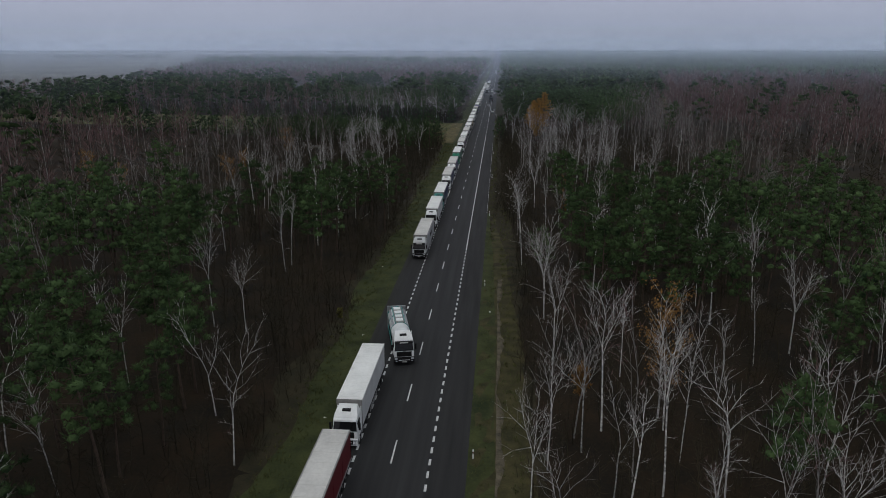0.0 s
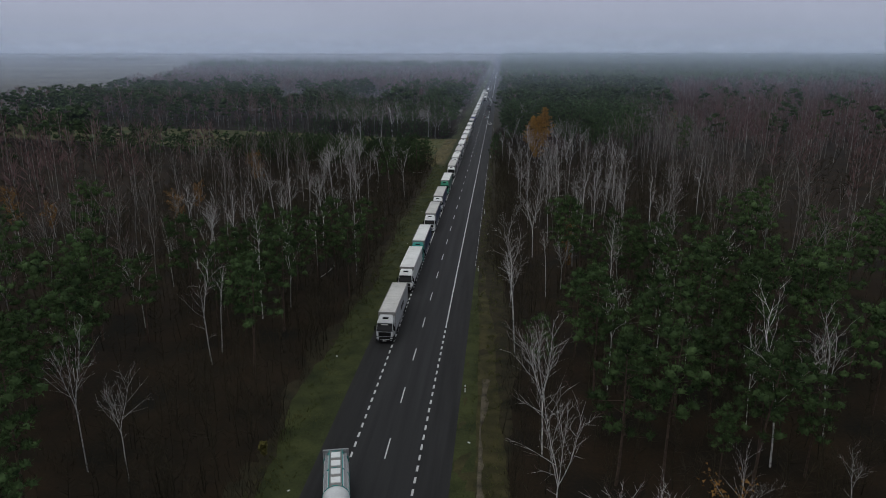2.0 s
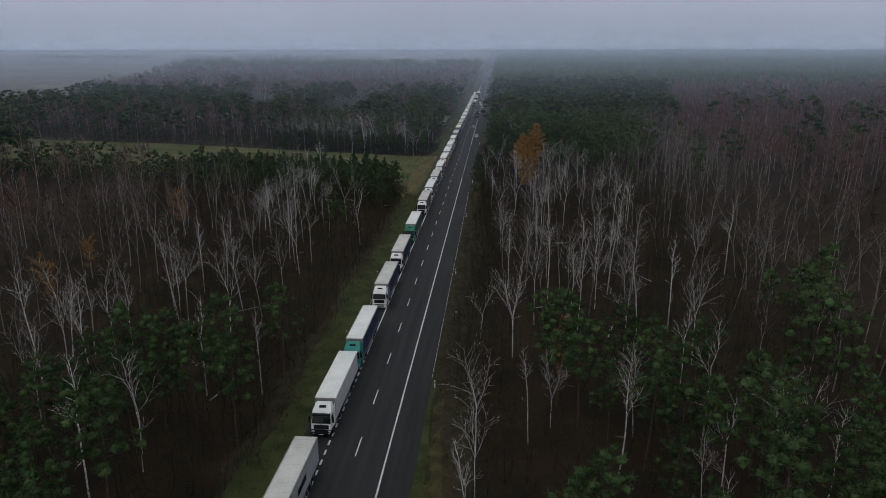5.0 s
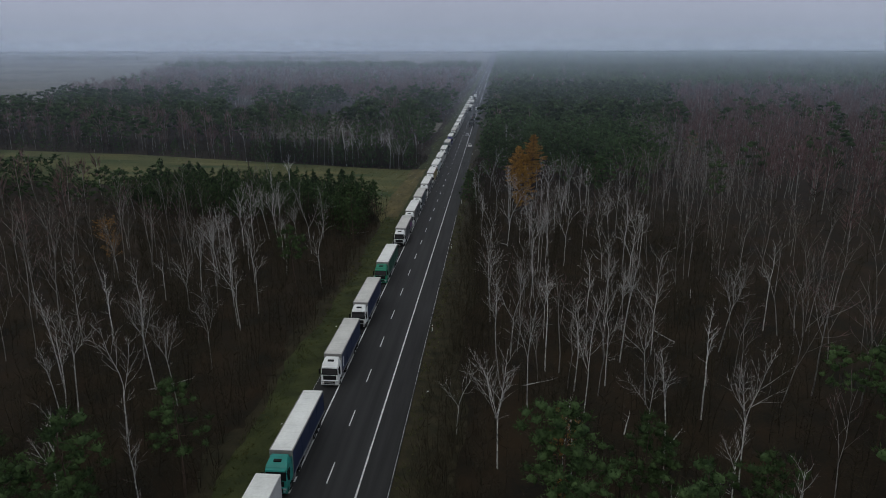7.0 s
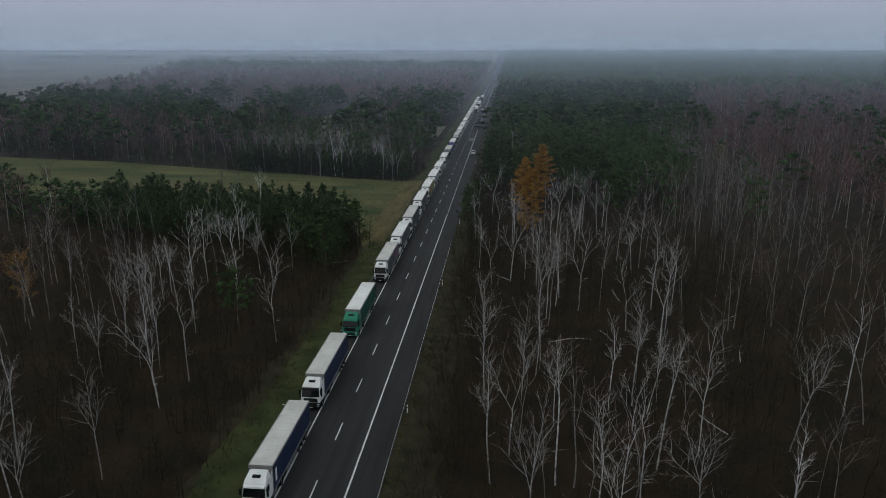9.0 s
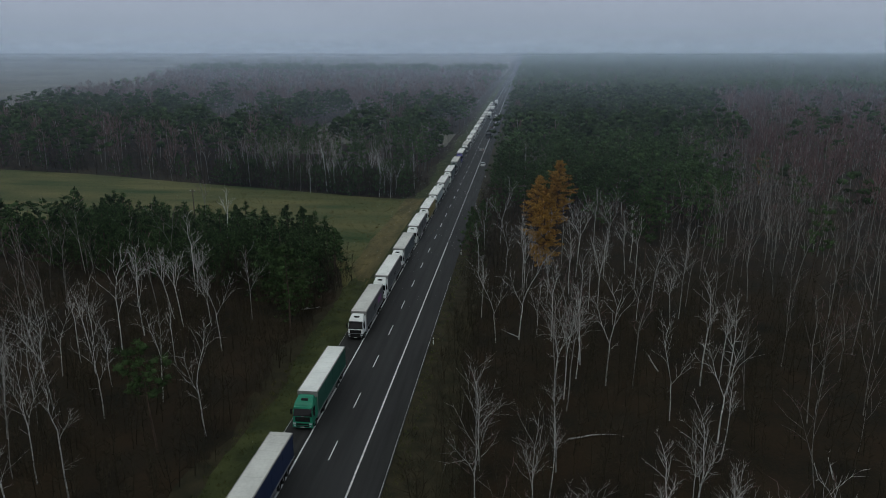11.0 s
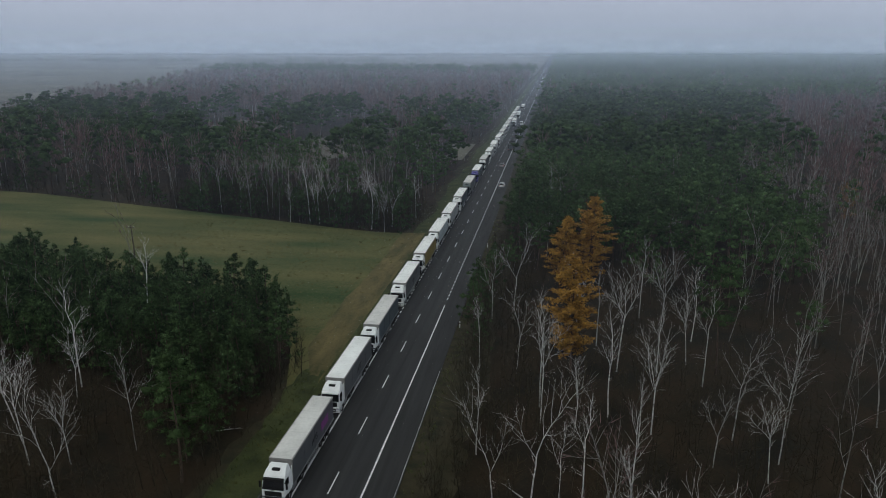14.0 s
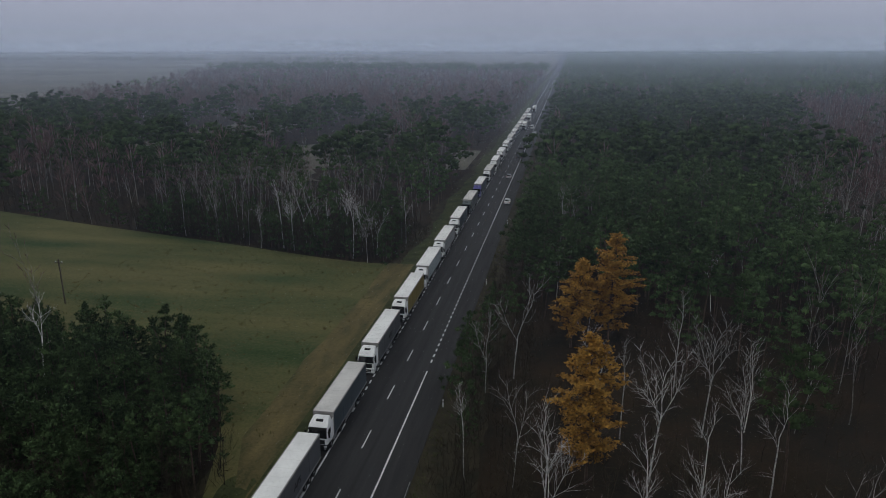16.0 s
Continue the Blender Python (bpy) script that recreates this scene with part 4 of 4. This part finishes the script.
def forest_kind(x, y, rng):
    """What grows at a spot of the plan: birch, pine, young, bare, or nothing."""
    if -13.8 < x < 12.4:
        return None
    m = noise.noise((x * 0.016 + 7, y * 0.016, 0.3)) + 0.35 * noise.noise((x * 0.06, y * 0.06, 2))
    r = rng.random()
    if x < 0:
        y0, y1 = field_edges(x)
        if y0 < y < y1 and x > -430:
            return None
        if -102 < x < -66 and 405 < y < 562 or -186 < x < -136 and 470 < y < 590 or -26 < x < -15.5 and 434 < y < 492:
            return None
        if x < west_edge(y) + 14 * noise.noise((y * 0.02, 3, 0)) or y > 1440 + 12 * noise.noise((x * 0.02, 5, 0)):
            return None
        if y0 - 34 < y < y0 and x < -17:
            return ("young" if x > -170 else "pine") if r < 0.95 else "birch"
        if y < 78:
            pine_share, birch_share = (0.42, 0.13) if x < -20 else (0.12, 0.14)
        elif y < 100 and x > -34:
            pine_share, birch_share = 0.42, 0.14
        elif y < y0:
            pine_share, birch_share = (0.45, 0.1) if m > 0.5 else (0.02, 0.30)
            if x > -22:
                birch_share = 0.12
        elif y < 372:
            pine_share, birch_share = (0.5, 0.35) if m > 0.3 else (0.10, 0.60)
        elif y < 600:
            pine_share, birch_share = (0.80, 0.14) if m > -0.15 else (0.3, 0.5)
        elif y < 1325:
            pine_share, birch_share = (0.6, 0.4) if m > 0.42 else (0.05, 0.95)
        else:
            pine_share, birch_share = 0.97, 0.03
    else:
        if y < 32:
            pine_share, birch_share = (0.04, 0.20) if x < 48 else (0.5, 0.3)
        elif y < 106:
            pine_share, birch_share = (0.04, 0.14) if x < 22 else (0.38, 0.13)
        elif y < 240:
            pine_share, birch_share = (0.5, 0.2) if m > 0.5 and x > 60 else (0.0, 0.24)
            if x < 17:
                birch_share = 0.12
        elif y < 760 and x > 72 + 0.25 * (y - 285) + 16 * m:
            pine_share, birch_share = 0.07, 0.83
        elif y < 268:
            pine_share, birch_share = 0.03, 0.22
        elif y < 284:
            pine_share, birch_share = (0.18, 0.12) if x < 50 else (0.45, 0.3)
        elif y < 560:
            pine_share, birch_share = (0.86, 0.06) if x < 80 + 25 * m else ((0.12, 0.7) if m < 0.12 else (0.7, 0.2))
        else:
            pine_share, birch_share = (0.93, 0.07) if m > -0.36 or y > 800 else (0.25, 0.7)
    return "pine" if r < pine_share else "birch" if r < pine_share + birch_share else "bare"


def spots(x0, x1, y0, y1, step, seed, cone=True):
    rng = random.Random(seed)
    out = []
    for i in range(int((x1 - x0) / step)):
        for j in range(int((y1 - y0) / step)):
            x, y = x0 + (i + rng.uniform(0.05, 0.95)) * step, y0 + (j + rng.uniform(0.05, 0.95)) * step
            if cone and (x > 55 + 0.57 * (y + 56) or 12 - x > 42 + 0.72 * (y + 56) + 0.1 * max(0, y)):
                continue
            k = forest_kind(x, y, rng)
            if k:
                out.append((x, y, k, rng))
    return out


def tree_object(name, T, materials, label, category, m, group):
    root = thing(name, label, category, group, m=m)
    for slot, pname in ((0, "trunk"), (1, "crown")):
        v, f = T.split(slot)
        ob = new(pname, mesh_of(pname, v, f, [materials[slot]]))
        ob.parent = root
    return root


def place(x, y, s, a, z=-0.40):
    return pose(x, y, z, 0, 0, a) @ Matrix.Scale(s, 4)


# trees beside the road, each a thing of its own
NEAR = {
    "birch": ("birch_tree", [birch(i, 16.0, 2) for i in range(9)], (M_BIRCH, M_TWIG), "bare pale-stemmed birch standing in the wood", "birch", "birches beside the road"),
    "pine": ("pine_tree", [pine(40 + i, 14.5, 2) for i in range(6)], (M_PINE_BARK, M_NEEDLE), "dark green pine with a bare reddish trunk", "pine", "pines beside the road"),
    "young": ("young_pine_tree", [pine(60 + i, 8.5, 2, True) for i in range(4)], (M_PINE_BARK, M_NEEDLE), "young bushy pine branched to the ground", "pine", "young pines by the meadow"),
}
first = {}
rng = random.Random(11)
LARCHES = ((25.6, 238, 18.0, 1.0), (29.8, 276, 18.5, 1.0), (24.0, 274, 15.0, 0.8))
everywhere = [p for p in spots(-88, 98, -28, 390, 4.7, 5) if all((p[0] - q[0]) ** 2 + (0.5 * (p[1] - q[1] + 4)) ** 2 > 30 for q in LARCHES)]
beside = sorted((p for p in everywhere if p[1] < 330 and -48 < p[0] < 50), key=lambda p: abs(p[0]))
near_spots, rest = [], []
TALL = (  # birches that stand out: x, y, height
    (18.5, 137.7, 16), (20.5, 143, 16.5), (25.5, 138, 14), (29, 132, 15), (42.2, 145, 16.5), (53, 147, 17), (63, 156, 16), (27, 186, 16),
    (25.6, 186, 16), (30, 197, 17), (33, 190.7, 17), (48.9, 189.7, 14), (17.9, 236, 14), (48.3, 217.6, 16), (32.2, 239, 18), (43.6, 236, 15),
    (30, -12, 15), (34.5, -11, 14), (25.5, -13, 13), (14.5, -12, 12), (20, -9, 13), (37, -3, 16), (27, 3, 15), (18, 4, 14), (40, -10, 14), (16.5, 23.2, 16), (47, 29, 15), (24.3, -2.5, 16), (29, -4, 15), (33, -6, 16), (20, -3, 12), (29.4, 124, 17), (38.2, 129, 15), (38.9, 78.6, 13),
    (13.8, 76.7, 13), (-28.3, -6.5, 13), (-38.6, 19, 15), (-20, 8, 12), (-27.5, 61.4, 13), (-48.8, 143.8, 15), (-29.9, 160.7, 16), (-38.3, 207.9, 14))
left_over = {"birch": 255, "pine": 190, "young": 70, "bare": 0}
for p in beside:
    if p[2] == "birch" and any((p[0] - q[0]) ** 2 + (p[1] - q[1]) ** 2 < 14 for q in TALL):
        continue
    if left_over[p[2]] > 0:
        left_over[p[2]] -= 1
        near_spots.append(p)
taken = {id(p) for p in near_spots}
rest = [p for p in everywhere if id(p) not in taken]


def plant(kind, x, y, s, a, v):
    name, shapes, ms, label, cat, grp = NEAR[kind]
    v %= len(shapes)
    if (kind, v) not in first:
        first[kind, v] = tree_object(name, shapes[v], ms, label, cat, place(x, y, 1.0, a), grp)
    else:
        src = first[kind, v]
        ob = copy_thing(src, place(x, y, 1.0, a))
        ob.matrix_basis = place(x, y, s, a)


for i, (x, y, h) in enumerate(TALL):
    plant("birch", x, y, h / 16.0, (i * 77) % 360, i)
for x, y, s in ((9.6, 255, 0.62), (10.3, 261, 0.75), (9.5, 266, 0.55), (10.6, 272, 0.8), (11.5, 249, 0.7), (11.2, 281, 0.85), (10.2, 290, 0.6), (11.8, 243, 0.6)):
    plant("young", x, y, s, x * 97 % 360, int(y))
for x, y, kind, _ in near_spots:
    plant(kind, x, y, rng.uniform(0.66, 1.2) if kind != "birch" else rng.uniform(0.6, 1.1), rng.uniform(0, 360), rng.randrange(9))
for i, (x, y, h, d) in enumerate(LARCHES):
    tree_object("larch_tree", larch(90 + i, h, d), (M_PINE_BARK, M_LARCH), "larch in orange-gold autumn needles", "larch", pose(x, y, -0.4, 0, 0, 70 * i), "autumn larches")
for i, (x, y, h) in enumerate(((26.7, 11.3, 14.5), (-96, 116, 13), (-90, 120, 9), (-66, 144, 9), (-63, 128, 10.5), (-62, 179, 12.5), (25, 104, 5), (25.5, 112, 8.5), (18.7, 13, 5.5), (-12.8, 36, 2.2), (96, 330, 13))):
    tree_object("autumn_tree", leafy(120 + i, h), (M_BIRCH if h > 6 else M_PINE_BARK, M_GOLD if h > 3 else M_YELLOW), "small tree still holding golden-brown leaves", "tree", pose(x, y, -0.4, 0, 0, 50 * i), "trees in autumn leaf")


# the rest of the woods, joined
def scatter(name, shapes, placed, materials, label, category):
    vs, fs, ms, base = [], [], [], 0
    for T, rows in zip(shapes, placed):
        if not rows:
            continue
        v, f, m = T.arrays()
        r = np.array(rows)
        c, s = np.cos(r[:, 2])[:, None], np.sin(r[:, 2])[:, None]
        k, kz = r[:, 3][:, None], r[:, 4][:, None]
        out = np.stack([(c * v[:, 0] - s * v[:, 1]) * k + r[:, 0][:, None], (s * v[:, 0] + c * v[:, 1]) * k + r[:, 1][:, None], v[:, 2] * kz - 0.4 + np.array([rise(q) for q in r[:, 1]])[:, None]], -1)
        vs.append(out.reshape(-1, 3))
        fs.append((f[None] + (np.arange(len(r)) * len(v))[:, None, None] + base).reshape(-1, 3))
        ms.append(np.tile(m, len(r)))
        base += len(r) * len(v)
    me = mesh_of(name, np.concatenate(vs), np.concatenate(fs), materials, np.concatenate(ms))
    return tagged(new(name, me), label, category, "", "stuff")


def wood(points, detail, seed, coarse=False):
    rng = random.Random(seed)
    sets = {"birch": [birch(200 + i, 16.0, detail, coarse) for i in range(7)], "pine": [pine(240 + i, 14.5, detail, False, coarse) for i in range(6)], "young": [pine(280 + i, 8.5, detail, True, coarse) for i in range(4)], "bare": [bare_tree(320 + i, 7.5, (18, 30)[min(detail, 1)], (0.16, 0.06)[min(detail, 1)]) for i in range(6)]}
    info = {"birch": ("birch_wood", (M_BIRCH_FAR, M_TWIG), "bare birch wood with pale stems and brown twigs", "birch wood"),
            "pine": ("pine_wood", (M_PINE_BARK, M_NEEDLE), "dense dark green pine wood", "pine wood"),
            "young": ("young_pine_wood", (M_PINE_BARK, M_NEEDLE), "thicket of young bushy pines", "pine wood"),
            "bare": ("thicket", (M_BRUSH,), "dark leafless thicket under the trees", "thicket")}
    for kind, shapes in sets.items():
        placed = [[] for _ in shapes]
        for x, y, k, _ in points:
            if k == kind:
                s = rng.uniform(0.66, 1.18) * (1.0 if detail else 1.12)
                s *= 1.3 if x < 0 and 1325 < y < 1500 else 1.0
                placed[rng.randrange(len(shapes))].append((x, y, rng.uniform(0, 6.28), s * (1 if detail else 1.4 if y < 1640 else 2.2), s))
        if any(placed):
            n, ms, label, cat = info[kind]
            scatter(n, shapes, placed, ms, label, cat)


thick = random.Random(17)
for x0, x1, ya, yb, n in ((-42, -12.6, 60, 236, 750), (10.4, 19, 92, 300, 300), (-30, -13, -20, 60, 160), (19, 70, 104, 238, 700), (12, 50, -25, 106, 420), (-88, -30, 78, 236, 700)):
    for _ in range(n):
        rest.append((thick.uniform(x0, x1), thick.uniform(ya, yb), "bare", None))
for _ in range(1400):
    x = thick.uniform(-88, -13.5) if thick.random() < 0.65 else thick.uniform(-340, -88)
    y = field_edges(x)[1] + 0.5 + 24 * thick.random() ** 1.5
    rest.append((x, y, "young" if thick.random() < 0.10 else "bare", None))
for _ in range(520):
    x, y = thick.uniform(-96, -16.5), thick.uniform(200, 275)
    y0 = field_edges(x)[0]
    if y0 - 34 < y < y0 - 0.5:
        rest.append((x, y, "young", None))
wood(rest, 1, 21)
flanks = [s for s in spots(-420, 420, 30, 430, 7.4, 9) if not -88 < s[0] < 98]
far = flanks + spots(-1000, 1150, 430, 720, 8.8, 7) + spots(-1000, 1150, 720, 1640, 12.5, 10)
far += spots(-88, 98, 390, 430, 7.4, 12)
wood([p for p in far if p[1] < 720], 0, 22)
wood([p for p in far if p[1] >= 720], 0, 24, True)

# understorey
rng = random.Random(31)
shrubs = [bush(300 + i, 2.6, 40, 0.035) for i in range(6)]
placed = [[] for _ in shrubs]
for _ in range(2200):
    x, y = rng.uniform(-75, 80), rng.uniform(-30, 345)
    if rng.random() < 0.35:
        x = rng.choice((-1, 1, 1)) * rng.uniform(10.5, 16) - (2.0 if rng.random() < 0.5 else 0)
    y0, y1 = field_edges(x)
    if -11.0 < x < 8.2 or x < 0 and y0 + 5 < y < y1 - 1 or 0 < x and y < 96 and x < 12.9:
        continue
    s = rng.uniform(0.5, 1.7)
    placed[rng.randrange(6)].append((x, y, rng.uniform(0, 6.28), s, s))
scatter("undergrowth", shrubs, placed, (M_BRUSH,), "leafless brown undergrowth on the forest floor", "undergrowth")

# fallen birch stems on the forest floor
for i, (x, y, l, a) in enumerate(((34, 121, 6, 80), (39, 119, 4, 60), (22, 133, 5, 30), (47, 150, 5, 120), (27, 176, 6, 15), (-22, 96, 5, 70), (-30, 128, 6, 40), (41, 196, 5, 100), (-19, 214, 4, 20), (30, 66, 5, 60), (21, 206, 4, 140), (55, 171, 5, 75))):
    T, rr = Tris(), random.Random(500 + i)
    stem = bent(rr, Vector((0, 0, 0.10)), Vector((1, 0, 0.03)), l, 4, 0.05, 0.0)
    for p in stem:
        p.z = max(0.06, p.z)
    T.tube(stem, [0.10, 0.09, 0.075, 0.055, 0.03], 5, 0)
    for _ in range(5):
        p = stem[rr.choice((2, 3, 4))]
        T.tube([p, p + Vector((rr.uniform(0.2, 0.8), rr.gauss(0, 0.5), rr.uniform(0.1, 0.6)))], [0.025, 0.006], 3, 0)
    v, f, m = T.arrays()
    ob = new("fallen_log", mesh_of("fallen_log", v, f, [M_BIRCH]))
    ob.matrix_basis = pose(x, y, -0.43, 0, 0, a)
    tagged(ob, "fallen pale birch stem lying on the forest floor", "log", "fallen stems")

# grass tufts on the verges and the meadow edge
rng = random.Random(41)
tufts = []
for i in range(6):
    T = Tris()
    for _ in range(9):
        p = Vector((rng.gauss(0, 0.16), rng.gauss(0, 0.16), 0.0))
        T.sliver(p, p + Vector((rng.gauss(0, 0.14), rng.gauss(0, 0.14), rng.uniform(0.15, 0.42))), 0.05, 0, rng)
    tufts.append(T)
for label, m, boxes in (("tufts of green and faded grass on the verge", M_TUFT, ((-12.5, -7.4, -20, 232, 2600), (7.0, 9.0, -20, 330, 1300), (10, 12.4, -20, 110, 500))), ("coarse grass tufts in the meadow", M_TUFT_DRY, ((-75, -10.5, 236, 318, 1500),))):
    placed = [[] for _ in tufts]
    for x0, x1, y0, y1, n in boxes:
        for _ in range(n):
            x, y = rng.uniform(x0, x1), rng.uniform(y0, y1)
            if m is M_TUFT_DRY and not field_edges(x)[0] < y < field_edges(x)[1]:
                continue
            k = rng.uniform(0.5, 1.3)
            placed[rng.randrange(6)].append((x, y, rng.uniform(0, 6.28), k, k))
    ob = scatter("grass", tufts, placed, (m,), label, "grass")
    ob.location.z = 0.16

# closed canopy beyond, over flat land
wood([s for s in spots(13, 2300, 1640, 2500, 24, 8) + spots(13, 2300, 2500, 3400, 44, 8) if s[2] != "bare"], 0, 23, True)
belt = random.Random(57)
wood([(x, 2450 + 240 * noise.noise((x * 0.002, 4, 0)) + belt.uniform(-45, 45), "pine" if belt.random() < 0.4 else "birch", None) for x in (belt.uniform(-2600, -500) for _ in range(900)) if noise.noise((x * 0.004, 9, 0)) > -0.12], 0, 25, True)
ny, nx = 70, 60
vs, fs = [], []
for j in range(ny):
    for i in range(nx):
        y = 1560 + 3150 * (j / (ny - 1)) ** 1.4
        x = 13 + 2900 * (i / (nx - 1)) ** 1.3
        vs.append((x, y, rise(y) + 5.0 + 5 * noise.noise((x * 0.03, y * 0.02, 0)) - (6 if i == 0 else 0)))
for j in range(ny - 1):
    for i in range(nx - 1):
        a = j * nx + i
        fs += [(a, a + 1, a + nx + 1), (a, a + nx + 1, a + nx)]
tagged(new("far_forest", mesh_of("far_forest", vs, fs, [M_NEEDLE])), "dark forest canopy fading into fog", "forest", "", "stuff")

# pole in the meadow
pole = thing("utility_pole", "weathered wooden utility pole standing in the meadow", "pole", m=pose(-67.7, 277.8, -0.4))
part("post", disc(0.13, 8.6, 0, 0, 0, 0, 8), M_POLE, pole).matrix_basis = pose(0, 0, 4.3, 0, 90, 0)
part("crossarm", box(-0.8, 0.8, -0.06, 0.06, 7.9, 8.05, 0.01), M_POLE, pole)
for s in (-0.65, 0, 0.65):
    part("insulator", box(s - 0.05, s + 0.05, -0.05, 0.05, 8.05, 8.28, 0.02), M_PLATE, pole)

# ---- haze painted on upright see-through sheets, in place of fog in the air ----
M_HAZE_SHEET = bpy.data.materials.new("painted_haze")
M_HAZE_SHEET.use_nodes = True
nt = M_HAZE_SHEET.node_tree
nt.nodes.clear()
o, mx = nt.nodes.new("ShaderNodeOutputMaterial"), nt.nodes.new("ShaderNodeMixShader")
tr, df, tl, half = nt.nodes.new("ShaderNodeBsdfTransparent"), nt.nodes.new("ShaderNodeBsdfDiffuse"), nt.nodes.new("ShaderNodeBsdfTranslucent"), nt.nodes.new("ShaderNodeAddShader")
# Full diffuse plus full translucent: the painted haze returns more light than it gets.
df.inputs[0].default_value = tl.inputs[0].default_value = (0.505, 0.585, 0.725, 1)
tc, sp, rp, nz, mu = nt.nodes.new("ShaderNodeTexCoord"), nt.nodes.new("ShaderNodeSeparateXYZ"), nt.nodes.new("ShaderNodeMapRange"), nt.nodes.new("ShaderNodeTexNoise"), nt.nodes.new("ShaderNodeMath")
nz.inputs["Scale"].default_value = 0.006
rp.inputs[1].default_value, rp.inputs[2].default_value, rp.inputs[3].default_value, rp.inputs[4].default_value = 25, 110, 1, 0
oi = nt.nodes.new("ShaderNodeObjectInfo")
mu.operation = "MULTIPLY"
m2 = nt.nodes.new("ShaderNodeMath")
m2.operation = "MULTIPLY"
nr = nt.nodes.new("ShaderNodeMapRange")
nr.inputs[1].default_value, nr.inputs[2].default_value, nr.inputs[3].default_value, nr.inputs[4].default_value = 0.3, 0.7, 0.92, 1.08
nt.links.new(tc.outputs["Object"], sp.inputs[0])
nt.links.new(tc.outputs["Object"], nz.inputs[0])
nt.links.new(sp.outputs[2], rp.inputs[0])
nt.links.new(nz.outputs[0], nr.inputs[0])
nt.links.new(rp.outputs[0], mu.inputs[0])
nt.links.new(oi.outputs["Alpha"], mu.inputs[1])
nt.links.new(mu.outputs[0], m2.inputs[0])
nt.links.new(nr.outputs[0], m2.inputs[1])
nt.links.new(m2.outputs[0], mx.inputs[0])
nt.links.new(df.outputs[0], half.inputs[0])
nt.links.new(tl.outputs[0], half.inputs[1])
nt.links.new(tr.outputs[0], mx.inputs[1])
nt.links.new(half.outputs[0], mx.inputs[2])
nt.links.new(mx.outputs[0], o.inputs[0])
scene.cycles.transparent_max_bounces = 72
# Sheets fixed across the land stand for haze that thickens with distance.
HAZE_ROWS = [*range(215, 420, 15), 420, 455, 490, 530, 570, 630, 700, 850, 1020, 1220, 1480, 1800, 2200, 2700, 3300, 4000, 4700]

for i, y in enumerate(HAZE_ROWS):
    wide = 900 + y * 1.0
    ob = new("backdrop", mesh_of("backdrop", [(-wide, y, -0.45), (wide, y, -0.45), (wide, y, 111), (-wide, y, 111)], [(0, 1, 2), (0, 2, 3)], [M_HAZE_SHEET]))
    gap = y - (HAZE_ROWS[i - 1] if i else 200)
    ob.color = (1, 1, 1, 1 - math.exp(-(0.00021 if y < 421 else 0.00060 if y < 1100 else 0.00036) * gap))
    tagged(ob, "see-through sheet that paints grey haze over the far land", "fog", "", "structure")
